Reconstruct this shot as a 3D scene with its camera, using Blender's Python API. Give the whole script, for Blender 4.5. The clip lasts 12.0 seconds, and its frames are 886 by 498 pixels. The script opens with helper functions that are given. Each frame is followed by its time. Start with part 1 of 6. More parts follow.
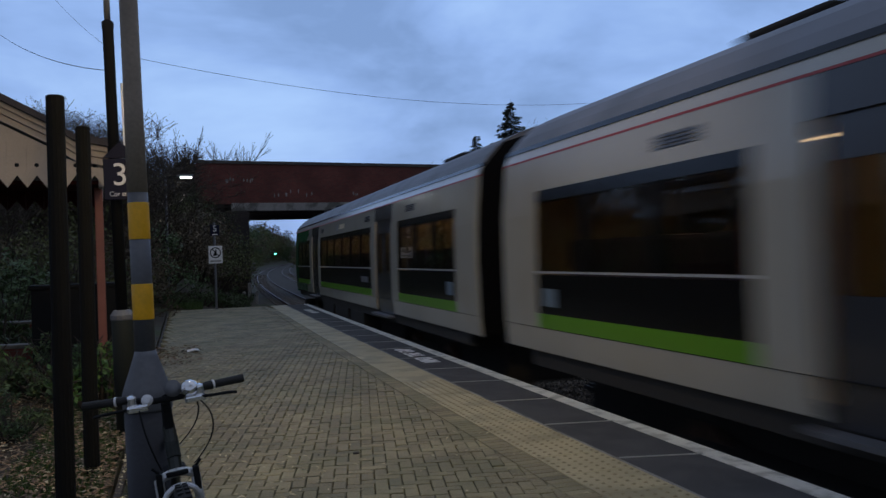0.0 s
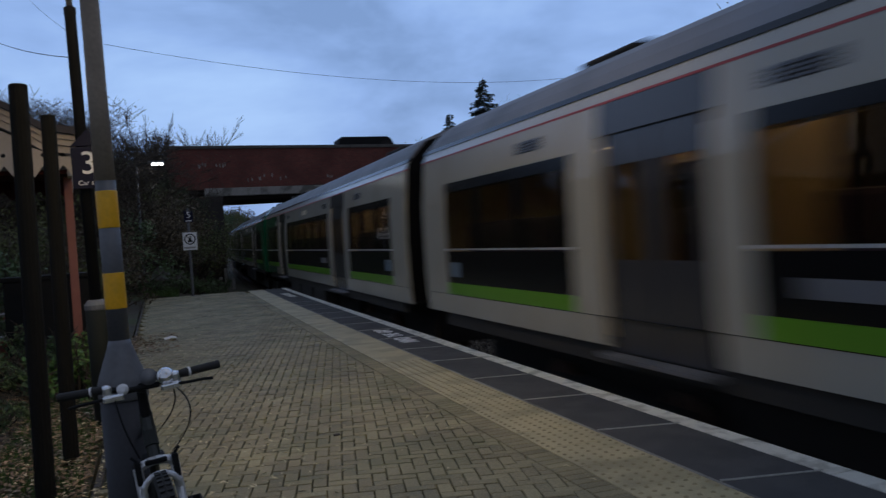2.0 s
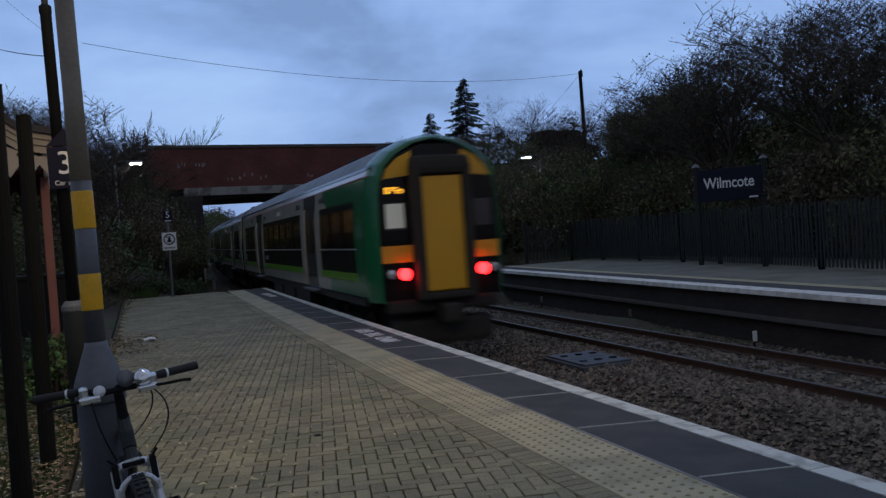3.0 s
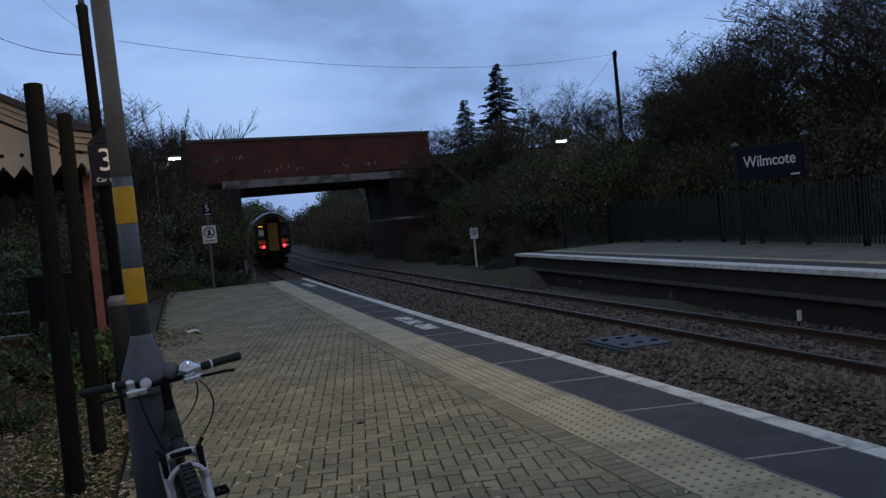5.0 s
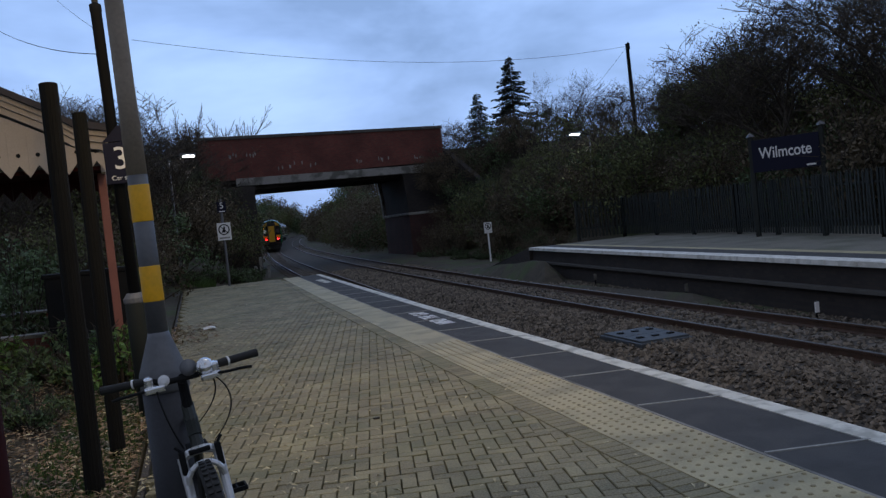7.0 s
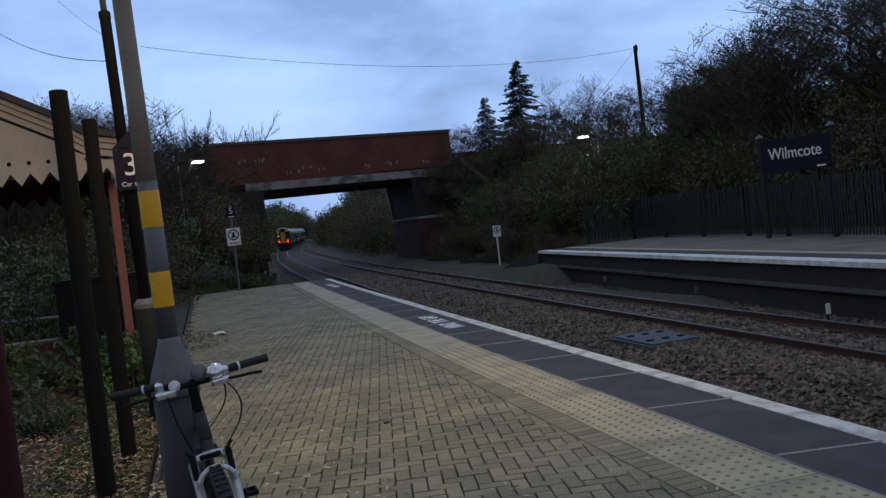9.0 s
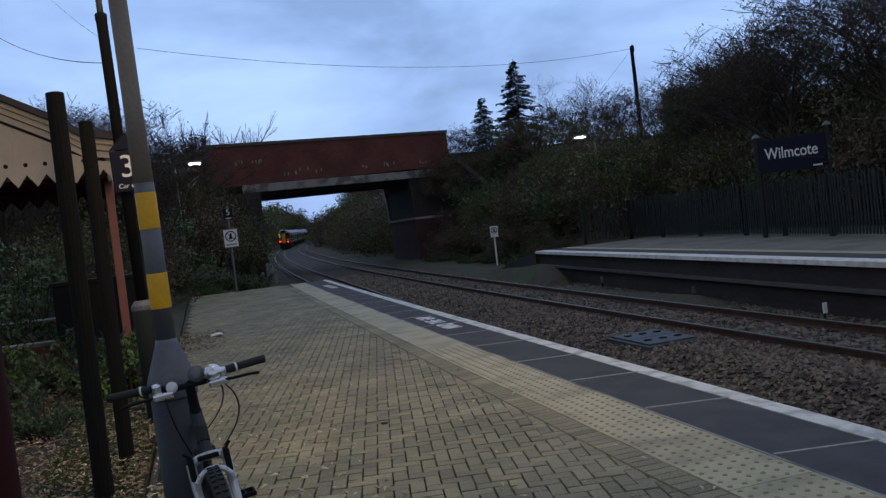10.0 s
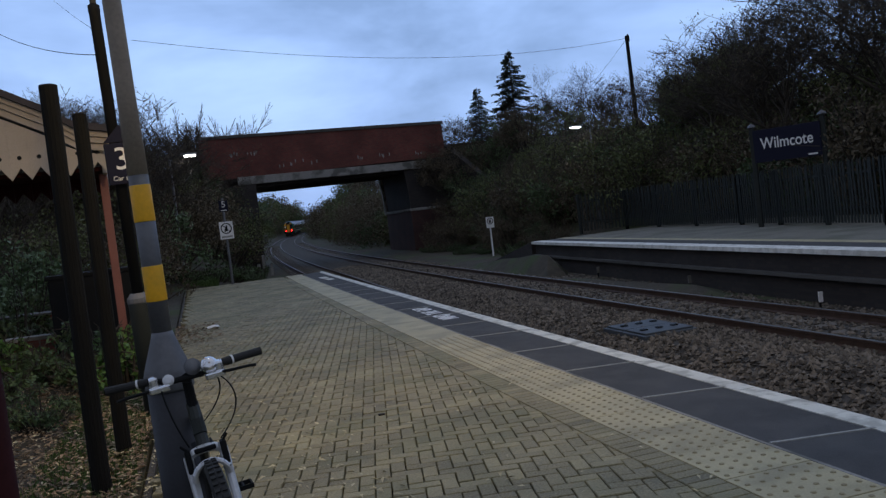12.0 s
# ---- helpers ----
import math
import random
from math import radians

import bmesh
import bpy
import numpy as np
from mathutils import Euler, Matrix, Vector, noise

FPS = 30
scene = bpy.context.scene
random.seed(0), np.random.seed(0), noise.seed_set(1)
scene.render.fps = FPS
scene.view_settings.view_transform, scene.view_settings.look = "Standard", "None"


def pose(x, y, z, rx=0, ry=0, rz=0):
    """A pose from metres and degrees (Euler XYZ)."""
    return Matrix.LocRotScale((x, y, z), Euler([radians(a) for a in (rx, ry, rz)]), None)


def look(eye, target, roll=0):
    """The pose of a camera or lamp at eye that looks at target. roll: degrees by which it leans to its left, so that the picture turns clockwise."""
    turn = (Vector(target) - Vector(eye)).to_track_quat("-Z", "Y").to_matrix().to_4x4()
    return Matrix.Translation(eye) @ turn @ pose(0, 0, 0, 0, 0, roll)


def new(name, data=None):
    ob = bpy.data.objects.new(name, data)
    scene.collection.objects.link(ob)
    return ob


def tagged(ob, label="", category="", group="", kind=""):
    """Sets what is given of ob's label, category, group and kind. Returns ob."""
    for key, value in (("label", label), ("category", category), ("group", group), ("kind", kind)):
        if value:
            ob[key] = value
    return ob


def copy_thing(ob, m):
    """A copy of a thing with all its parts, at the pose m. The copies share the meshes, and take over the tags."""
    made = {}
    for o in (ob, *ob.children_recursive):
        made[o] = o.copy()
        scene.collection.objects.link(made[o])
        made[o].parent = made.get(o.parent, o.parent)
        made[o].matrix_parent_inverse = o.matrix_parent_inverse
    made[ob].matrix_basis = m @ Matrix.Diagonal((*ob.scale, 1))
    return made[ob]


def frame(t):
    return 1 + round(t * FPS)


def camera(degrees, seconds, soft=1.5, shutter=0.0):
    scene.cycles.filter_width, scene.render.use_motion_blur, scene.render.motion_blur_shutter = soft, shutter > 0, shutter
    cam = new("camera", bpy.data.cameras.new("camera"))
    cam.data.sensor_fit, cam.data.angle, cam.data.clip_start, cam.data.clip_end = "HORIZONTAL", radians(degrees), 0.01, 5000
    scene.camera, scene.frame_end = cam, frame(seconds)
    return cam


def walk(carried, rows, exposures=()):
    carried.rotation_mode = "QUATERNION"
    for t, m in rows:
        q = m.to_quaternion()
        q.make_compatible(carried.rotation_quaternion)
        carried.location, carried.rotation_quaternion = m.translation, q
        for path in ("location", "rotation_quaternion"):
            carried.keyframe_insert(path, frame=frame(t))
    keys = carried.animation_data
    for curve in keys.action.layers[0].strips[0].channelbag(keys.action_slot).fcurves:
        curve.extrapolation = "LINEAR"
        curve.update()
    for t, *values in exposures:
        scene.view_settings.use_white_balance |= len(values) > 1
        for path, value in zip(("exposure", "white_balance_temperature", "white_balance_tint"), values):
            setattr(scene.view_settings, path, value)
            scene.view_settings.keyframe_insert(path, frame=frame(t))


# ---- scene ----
# camera: held by hand on the platform; metres, x across the platform, y along it, z up from the platform
PATH = [
    (0, (-3.842, -0.011, 1.568), (-3.256, 1.901, 1.584), -2.0),
    (0.5, (-3.849, 0.001, 1.566), (-3.298, 1.923, 1.563), -2.6),
    (1, (-3.833, -0.011, 1.568), (-3.261, 1.905, 1.541), -3.4),
    (1.5, (-3.832, -0.016, 1.567), (-3.253, 1.898, 1.532), -3.6),
    (2, (-3.826, -0.02, 1.567), (-3.191, 1.876, 1.532), -3.7),
    (2.5, (-3.815, -0.031, 1.569), (-3.118, 1.844, 1.532), -3.8),
    (3, (-3.816, -0.024, 1.568), (-3.14, 1.858, 1.528), -3.9),
    (5, (-3.816, -0.017, 1.567), (-3.225, 1.892, 1.503), -5.4),
    (5.5, (-3.823, -0.001, 1.567), (-3.259, 1.917, 1.49), -5.7),
    (6, (-3.827, 0.015, 1.565), (-3.286, 1.938, 1.47), -5.8),
    (6.5, (-3.822, 0.003, 1.566), (-3.268, 1.923, 1.481), -5.8),
    (7, (-3.82, 0.0, 1.567), (-3.261, 1.919, 1.494), -6.0),
    (9, (-3.82, -0.001, 1.568), (-3.28, 1.924, 1.506), -6.4),
    (9.5, (-3.821, -0.006, 1.568), (-3.273, 1.917, 1.503), -6.4),
    (10, (-3.819, -0.01, 1.567), (-3.273, 1.914, 1.506), -6.6),
    (10.5, (-3.819, 0.0, 1.567), (-3.281, 1.925, 1.501), -6.8),
    (11, (-3.817, -0.001, 1.566), (-3.275, 1.922, 1.476), -6.9),
    (11.5, (-3.817, 0.0, 1.566), (-3.27, 1.922, 1.474), -6.9),
    (12, (-3.818, -0.001, 1.567), (-3.266, 1.919, 1.484), -6.9),
]
cam = camera(54.9, 12.0, soft=1.35, shutter=0.5)
EXPOSURES = [(0.0, -0.02, 6700, 10), (1.5, -0.02, 6750, 10), (3.0, -0.12, 6700, 10), (5.5, -0.08, 6750, 10), (6.5, 0.22, 6900, 10), (9.0, 0.27, 7000, 10), (12.0, 0.26, 7000, 10)]
walk(cam, [(t, look(e, g, r)) for t, e, g, r in PATH], EXPOSURES)


# ---- world: overcast dusk ----
def make_world():
    world = bpy.data.worlds.new("dusk_sky")
    scene.world = world
    world.use_nodes = True
    nt = world.node_tree
    nt.nodes.clear()
    n = nt.nodes.new
    link = nt.links.new
    out = n("ShaderNodeOutputWorld")
    bg = n("ShaderNodeBackground")
    sky = n("ShaderNodeTexSky")
    sky.sky_type = "NISHITA"
    sky.sun_disc = False
    sky.sun_elevation = radians(3)
    sky.sun_rotation = radians(150)
    tc = n("ShaderNodeTexCoord")
    mp = n("ShaderNodeMapping")
    mp.inputs["Scale"].default_value = (1.2, 1.2, 2.9)
    mp.inputs["Rotation"].default_value = (radians(4), radians(-4), 0)
    cl = n("ShaderNodeTexNoise")
    cl.inputs["Scale"].default_value = 2.6
    cl.inputs["Detail"].default_value = 5
    cl.inputs["Roughness"].default_value = 0.54
    cl.inputs["Distortion"].default_value = 0.25
    ramp = n("ShaderNodeValToRGB")
    cr = ramp.color_ramp
    cr.elements[0].position, cr.elements[0].color = 0.36, (0.165, 0.282, 0.555, 1)
    cr.elements[1].position, cr.elements[1].color = 0.66, (0.318, 0.50, 0.86, 1)
    e = cr.elements.new(0.5)
    e.color = (0.234, 0.385, 0.74, 1)
    mix = n("ShaderNodeMixRGB")
    mix.inputs["Fac"].default_value = 0.9
    sc = n("ShaderNodeMixRGB")
    sc.blend_type = "MULTIPLY"
    sc.inputs["Fac"].default_value = 1
    sc.inputs["Color2"].default_value = (0.12, 0.12, 0.12, 1)
    link(tc.outputs["Generated"], mp.inputs["Vector"])
    link(mp.outputs["Vector"], cl.inputs["Vector"])
    link(cl.outputs["Fac"], ramp.inputs["Fac"])
    link(sky.outputs["Color"], sc.inputs["Color1"])
    link(sc.outputs["Color"], mix.inputs["Color1"])
    link(ramp.outputs["Color"], mix.inputs["Color2"])
    # the last light stands ahead, low over the bridge; overhead and behind the cloud is darker
    dot = n("ShaderNodeVectorMath")
    dot.operation = "DOT_PRODUCT"
    dot.inputs[1].default_value = (0.22, 0.92, -0.42)
    link(tc.outputs["Generated"], dot.inputs[0])
    fall = n("ShaderNodeMapRange")
    fall.interpolation_type = "SMOOTHSTEP"
    fall.inputs["From Min"].default_value, fall.inputs["From Max"].default_value = -0.25, 0.8
    fall.inputs["To Min"].default_value, fall.inputs["To Max"].default_value = 0.55, 1.0
    link(dot.outputs["Value"], fall.inputs["Value"])
    lit = n("ShaderNodeVectorMath")
    lit.operation = "SCALE"
    grey = n("ShaderNodeMixRGB")
    grey.inputs["Color1"].default_value = (0.40, 0.385, 0.37, 1)
    link(fall.outputs[0], grey.inputs["Fac"])
    link(mix.outputs["Color"], grey.inputs["Color2"])
    link(grey.outputs["Color"], lit.inputs[0])
    link(fall.outputs[0], lit.inputs["Scale"])
    link(lit.outputs[0], bg.inputs["Color"])
    bg.inputs["Strength"].default_value = 1.29
    link(bg.outputs["Background"], out.inputs["Surface"])


make_world()
sun = new("sun", bpy.data.lights.new("sun", "SUN"))
sun.data.energy, sun.data.angle, sun.data.color = 0.05, radians(40), (1.0, 0.93, 0.85)
sun.matrix_world = look((0, 0, 30), (-12, 9, 0))


# ---- materials ----
def material(name, colour, rough=0.8, metal=0.0, vary=0.25, scale=6.0, bump=0.2, fine=60.0, stain=None, rnd=0.0, spec=None, island=0.0, stretch=None):
    """Colour broken up at two scales, with relief. stain: (colour, amount, scale)."""
    m = bpy.data.materials.new(name)
    m.use_nodes = True
    nt = m.node_tree
    n, link = nt.nodes.new, nt.links.new
    b = nt.nodes["Principled BSDF"]
    b.inputs["Roughness"].default_value = rough
    b.inputs["Metallic"].default_value = metal
    if spec is not None:
        b.inputs["Specular IOR Level"].default_value = spec
    tc = n("ShaderNodeTexCoord")
    geo = n("ShaderNodeNewGeometry")
    vec = geo.outputs["Position"] if stretch is None else None
    if stretch is not None:
        mp = n("ShaderNodeMapping")
        mp.inputs["Scale"].default_value = stretch
        link(tc.outputs["Object"], mp.inputs["Vector"])
        vec = mp.outputs["Vector"]
    if rnd < 0:
        vec = tc.outputs["Object"]
        rnd = 0
    big = n("ShaderNodeTexNoise")
    big.inputs["Scale"].default_value = scale
    big.inputs["Detail"].default_value = 5
    small = n("ShaderNodeTexNoise")
    small.inputs["Scale"].default_value = fine
    small.inputs["Detail"].default_value = 3
    link(vec, big.inputs["Vector"])
    link(vec, small.inputs["Vector"])
    add = n("ShaderNodeMath")
    add.operation = "ADD"
    link(big.outputs["Fac"], add.inputs[0])
    link(small.outputs["Fac"], add.inputs[1])
    last = add.outputs[0]
    for amount, socket in ((rnd, "oi"), (island, "is")):
        if amount:
            src = n("ShaderNodeObjectInfo").outputs["Random"] if socket == "oi" else geo.outputs["Random Per Island"]
            mul = n("ShaderNodeMath")
            mul.operation = "MULTIPLY_ADD"
            mul.inputs[1].default_value = amount
            mul.inputs[2].default_value = -amount / 2
            link(src, mul.inputs[0])
            a2 = n("ShaderNodeMath")
            a2.operation = "ADD"
            link(last, a2.inputs[0])
            link(mul.outputs[0], a2.inputs[1])
            last = a2.outputs[0]
    mr = n("ShaderNodeMapRange")
    mr.inputs["From Min"].default_value, mr.inputs["From Max"].default_value = 0.6, 1.4
    mr.inputs["To Min"].default_value, mr.inputs["To Max"].default_value = 1 - vary, 1 + vary
    mr.clamp = False
    link(last, mr.inputs["Value"])
    mul = n("ShaderNodeVectorMath")
    mul.operation = "SCALE"
    mul.inputs[0].default_value = colour
    link(mr.outputs[0], mul.inputs["Scale"])
    colour_out = mul.outputs[0]
    if stain:
        sn = n("ShaderNodeTexNoise")
        sn.inputs["Scale"].default_value = stain[2]
        sn.inputs["Detail"].default_value = 6
        link(vec, sn.inputs["Vector"])
        sr = n("ShaderNodeMapRange")
        sr.inputs["From Min"].default_value, sr.inputs["From Max"].default_value = 0.48, 0.62
        sr.inputs["To Max"].default_value = stain[1]
        link(sn.outputs["Fac"], sr.inputs["Value"])
        mx = n("ShaderNodeMixRGB")
        mx.inputs["Color2"].default_value = (*stain[0], 1)
        link(sr.outputs[0], mx.inputs["Fac"])
        link(colour_out, mx.inputs["Color1"])
        colour_out = mx.outputs[0]
    link(colour_out, b.inputs["Base Color"])
    if bump:
        bp = n("ShaderNodeBump")
        bp.inputs["Strength"].default_value = bump
        bp.inputs["Distance"].default_value = 0.01
        link(small.outputs["Fac"], bp.inputs["Height"])
        link(bp.outputs["Normal"], b.inputs["Normal"])
    return m


def glow(name, colour, strength):
    m = bpy.data.materials.new(name)
    m.use_nodes = True
    b = m.node_tree.nodes["Principled BSDF"]
    b.inputs["Base Color"].default_value = (*colour, 1)
    b.inputs["Emission Color"].default_value = (*colour, 1)
    b.inputs["Emission Strength"].default_value = strength
    return m


def tinted_glass(name, tint):
    m = bpy.data.materials.new(name)
    m.use_nodes = True
    nt = m.node_tree
    nt.nodes.clear()
    n, link = nt.nodes.new, nt.links.new
    out, mix = n("ShaderNodeOutputMaterial"), n("ShaderNodeMixShader")
    tr, gl, fr = n("ShaderNodeBsdfTransparent"), n("ShaderNodeBsdfGlossy"), n("ShaderNodeLayerWeight")
    tr.inputs["Color"].default_value = (*tint, 1)
    gl.inputs["Roughness"].default_value = 0.03
    fr.inputs["Blend"].default_value = 0.5
    pw, mu = n("ShaderNodeMath"), n("ShaderNodeMath")
    pw.operation, mu.operation = "POWER", "MULTIPLY_ADD"
    pw.inputs[1].default_value, mu.inputs[1].default_value, mu.inputs[2].default_value = 4.0, 0.7, 0.04
    link(fr.outputs["Facing"], pw.inputs[0])
    link(pw.outputs[0], mu.inputs[0])
    link(mu.outputs[0], mix.inputs[0])
    link(tr.outputs[0], mix.inputs[1])
    link(gl.outputs[0], mix.inputs[2])
    link(mix.outputs[0], out.inputs["Surface"])
    return m


def brick_wall(name, c1, c2, mortar, along=0):
    """Far brickwork, courses 75 mm, bricks 225 mm."""
    m = material(name, c1, 0.9, vary=0.3)
    nt = m.node_tree
    n, link = nt.nodes.new, nt.links.new
    geo = n("ShaderNodeNewGeometry")
    sep, com = n("ShaderNodeSeparateXYZ"), n("ShaderNodeCombineXYZ")
    link(geo.outputs["Position"], sep.inputs[0])
    ad = n("ShaderNodeMath")
    ad.operation = "ADD"
    link(sep.outputs["X"], ad.inputs[0])
    link(sep.outputs["Y"], ad.inputs[1])
    link(ad.outputs[0], com.inputs["X"])
    link(sep.outputs["Z"], com.inputs["Y"])
    br = n("ShaderNodeTexBrick")
    br.inputs["Scale"].default_value = 1
    br.inputs["Brick Width"].default_value = 0.225
    br.inputs["Row Height"].default_value = 0.075
    br.inputs["Mortar Size"].default_value = 0.006
    br.inputs["Color1"].default_value, br.inputs["Color2"].default_value = (*c1, 1), (*c2, 1)
    br.inputs["Mortar"].default_value = (*mortar, 1)
    link(com.outputs[0], br.inputs["Vector"])
    big = n("ShaderNodeTexNoise")
    big.inputs["Scale"].default_value = 0.7
    big.inputs["Detail"].default_value = 6
    link(geo.outputs["Position"], big.inputs["Vector"])
    mr = n("ShaderNodeMapRange")
    mr.inputs["To Min"].default_value, mr.inputs["To Max"].default_value = 0.35, 1.6
    link(big.outputs["Fac"], mr.inputs["Value"])
    sc = n("ShaderNodeVectorMath")
    sc.operation = "SCALE"
    link(br.outputs["Color"], sc.inputs[0])
    link(mr.outputs[0], sc.inputs["Scale"])
    link(sc.outputs[0], nt.nodes["Principled BSDF"].inputs["Base Color"])
    return m


PAVER = material("block_paving", (0.25, 0.216, 0.122), 0.7, vary=0.55, scale=1.3, bump=0.6, fine=75, rnd=0.32, stain=((0.12, 0.13, 0.06), 0.45, 1.1))
PAVER_FAR = material("block_paving_joined", (0.25, 0.216, 0.122), 0.7, vary=0.55, scale=1.3, bump=0.6, fine=75, island=0.32, stain=((0.12, 0.13, 0.06), 0.45, 1.1))
JOINT = material("paving_joint", (0.03, 0.034, 0.018), 0.95, vary=0.4, scale=3)
TACTILE_DOT = material("dirty_blister", (0.30, 0.25, 0.145), 0.8, vary=0.3, scale=9)
TACTILE = material("buff_tactile", (0.43, 0.37, 0.215), 0.62, vary=0.24, scale=1.6, bump=0.25, fine=80, rnd=0.25, stain=((0.2, 0.18, 0.11), 0.5, 2.3))
ASPHALT = material("asphalt", (0.062, 0.062, 0.064), 0.93, vary=0.35, scale=1.2, bump=0.5, fine=140, stain=((0.10, 0.10, 0.10), 0.35, 3.0))
WHITE = material("white_line", (0.72, 0.71, 0.64), 0.7, vary=0.15, scale=3, bump=0.15, fine=70, stain=((0.25, 0.24, 0.2), 0.6, 5.0))
COPING_WHITE = material("coping_paint", (0.82, 0.81, 0.76), 0.6, vary=0.12, scale=3, bump=0.15, fine=60, rnd=0.2, stain=((0.4, 0.39, 0.34), 0.5, 4.0))
SEAM = material("sealed_seam", (0.33, 0.33, 0.31), 0.8, vary=0.3, scale=8)
CONCRETE = material("concrete", (0.28, 0.27, 0.25), 0.9, vary=0.3, scale=1.5, bump=0.3, fine=40, stain=((0.08, 0.08, 0.07), 0.8, 1.4))
BLACKBRICK = brick_wall("sooty_brick", (0.045, 0.036, 0.033), (0.03, 0.026, 0.026), (0.03, 0.03, 0.03))
REDBRICK = brick_wall("red_brick", (0.16, 0.044, 0.034), (0.115, 0.034, 0.028), (0.12, 0.07, 0.055))
DARKRED = brick_wall("sooty_red_brick", (0.075, 0.03, 0.026), (0.05, 0.024, 0.022), (0.05, 0.04, 0.036))
COPING = material("dark_coping", (0.09, 0.085, 0.08), 0.9, vary=0.3, scale=2)
STONE = material("ballast_stone", (0.135, 0.113, 0.09), 0.9, vary=0.32, scale=0.8, bump=0.3, fine=50, island=1.8)
BED = material("ballast_bed", (0.055, 0.047, 0.038), 0.95, vary=0.6, scale=14, bump=0.9, fine=32)
RAIL = material("rusty_rail", (0.085, 0.05, 0.035), 0.6, 0.4, vary=0.4, scale=5)
RAILTOP = material("polished_rail", (0.15, 0.138, 0.125), 0.45, 1.0, vary=0.1)
SLEEPER = material("sleeper", (0.13, 0.11, 0.09), 0.9, vary=0.3, scale=4)
SOIL = material("soil", (0.055, 0.045, 0.03), 0.95, vary=0.5, scale=2.5, bump=0.8, fine=25, stain=((0.05, 0.075, 0.02), 0.8, 0.5))
LITTER = material("dead_leaf", (0.215, 0.15, 0.092), 0.8, vary=0.3, scale=3, bump=0.1, island=1.5)
LITTER_PALE = material("pale_dead_leaf", (0.48, 0.42, 0.27), 0.8, vary=0.25, scale=3, bump=0.1, island=1.0)
GRASS = material("grass_blade", (0.06, 0.11, 0.025), 0.8, vary=0.3, scale=1, bump=0, island=0.9)
BARK = material("bark", (0.065, 0.052, 0.04), 0.95, vary=0.35, scale=3, bump=0.5, fine=20)
TWIG = material("twig", (0.05, 0.04, 0.032), 0.95, vary=0.3, scale=1, bump=0)
LEAF = material("hedge_leaf", (0.062, 0.10, 0.038), 0.7, vary=0.3, scale=0.6, bump=0, island=0.5)
LEAF_IVY = material("ivy_leaf", (0.095, 0.155, 0.062), 0.5, vary=0.3, scale=0.9, bump=0, island=0.7)
LEAF_BROWN = material("autumn_leaf", (0.105, 0.082, 0.05), 0.8, vary=0.3, scale=0.6, bump=0, island=0.5)
LEAF_OLIVE = material("olive_leaf", (0.105, 0.12, 0.042), 0.8, vary=0.3, scale=0.6, bump=0, island=0.5)
LEAF_LIGHT = material("fresh_leaf", (0.10, 0.20, 0.045), 0.6, vary=0.3, scale=1.5, bump=0, island=0.8)
NEEDLE = material("fir_needle", (0.025, 0.045, 0.03), 0.8, vary=0.3, scale=1, bump=0, island=0.8)
GALV = material("galvanised_steel", (0.145, 0.15, 0.165), 0.55, 0.3, vary=0.15, scale=5, bump=0.12, fine=45, stain=((0.12, 0.12, 0.12), 0.5, 3.0))
COLBASE = material("painted_column_base", (0.024, 0.026, 0.034), 0.6, 0.0, vary=0.2, scale=4, bump=0.15, fine=60)
# the brown carries the warm lamp light on the upper shaft
BROWNPOLE = material("warm_lit_shaft", (0.30, 0.245, 0.19), 0.7, 0.1, vary=0.2, scale=3, bump=0.15, stain=((0.20, 0.165, 0.13), 0.5, 2.0))
YELLOWTAPE = material("yellow_band", (0.9, 0.45, 0.012), 0.45, vary=0.1, scale=6, bump=0.1, stain=((0.5, 0.3, 0.03), 0.4, 6.0))
DARKWOOD = material("dark_timber", (0.011, 0.0108, 0.010), 0.85, vary=0.35, scale=3, bump=0.5, fine=25, stretch=(8, 8, 0.8), spec=0.12)
BLACKPAINT = material("black_paint", (0.009, 0.0095, 0.0105), 0.75, spec=0.2, vary=0.3, scale=4, bump=0.1)
GREENPAINT = material("dark_green_paint", (0.010, 0.0145, 0.0125), 0.7, vary=0.3, scale=4, bump=0.1)
NAVY = material("navy_sign", (0.008, 0.009, 0.026), 0.6, vary=0.1, scale=5, bump=0.02, spec=0.2)
SIGNWHITE = material("sign_white", (0.78, 0.78, 0.78), 0.5, vary=0.06, scale=8, bump=0.02)
CREAM = material("cream_boards", (0.47, 0.39, 0.31), 0.65, vary=0.12, scale=3, bump=0.15, stain=((0.38, 0.31, 0.245), 0.5, 2.0))
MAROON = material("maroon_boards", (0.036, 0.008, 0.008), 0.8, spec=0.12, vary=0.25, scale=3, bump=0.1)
PINK = material("terracotta_paint", (0.25, 0.088, 0.066), 0.6, vary=0.15, scale=4, bump=0.1)
SLATE = material("roof_slate", (0.06, 0.05, 0.05), 0.8, vary=0.3, scale=4, bump=0.3)
RUBBER = material("tyre_rubber", (0.018, 0.018, 0.018), 0.75, vary=0.2, scale=20, bump=0.2)
ALLOY = material("silver_alloy", (0.62, 0.63, 0.65), 0.35, 0.6, vary=0.1, scale=12, bump=0.05)
CHROME = material("bright_metal", (0.75, 0.76, 0.78), 0.22, 0.9, vary=0.05, scale=12, bump=0.02)
FRAMEBLACK = material("bicycle_paint", (0.02, 0.025, 0.022), 0.3, vary=0.1, scale=8, bump=0.02)
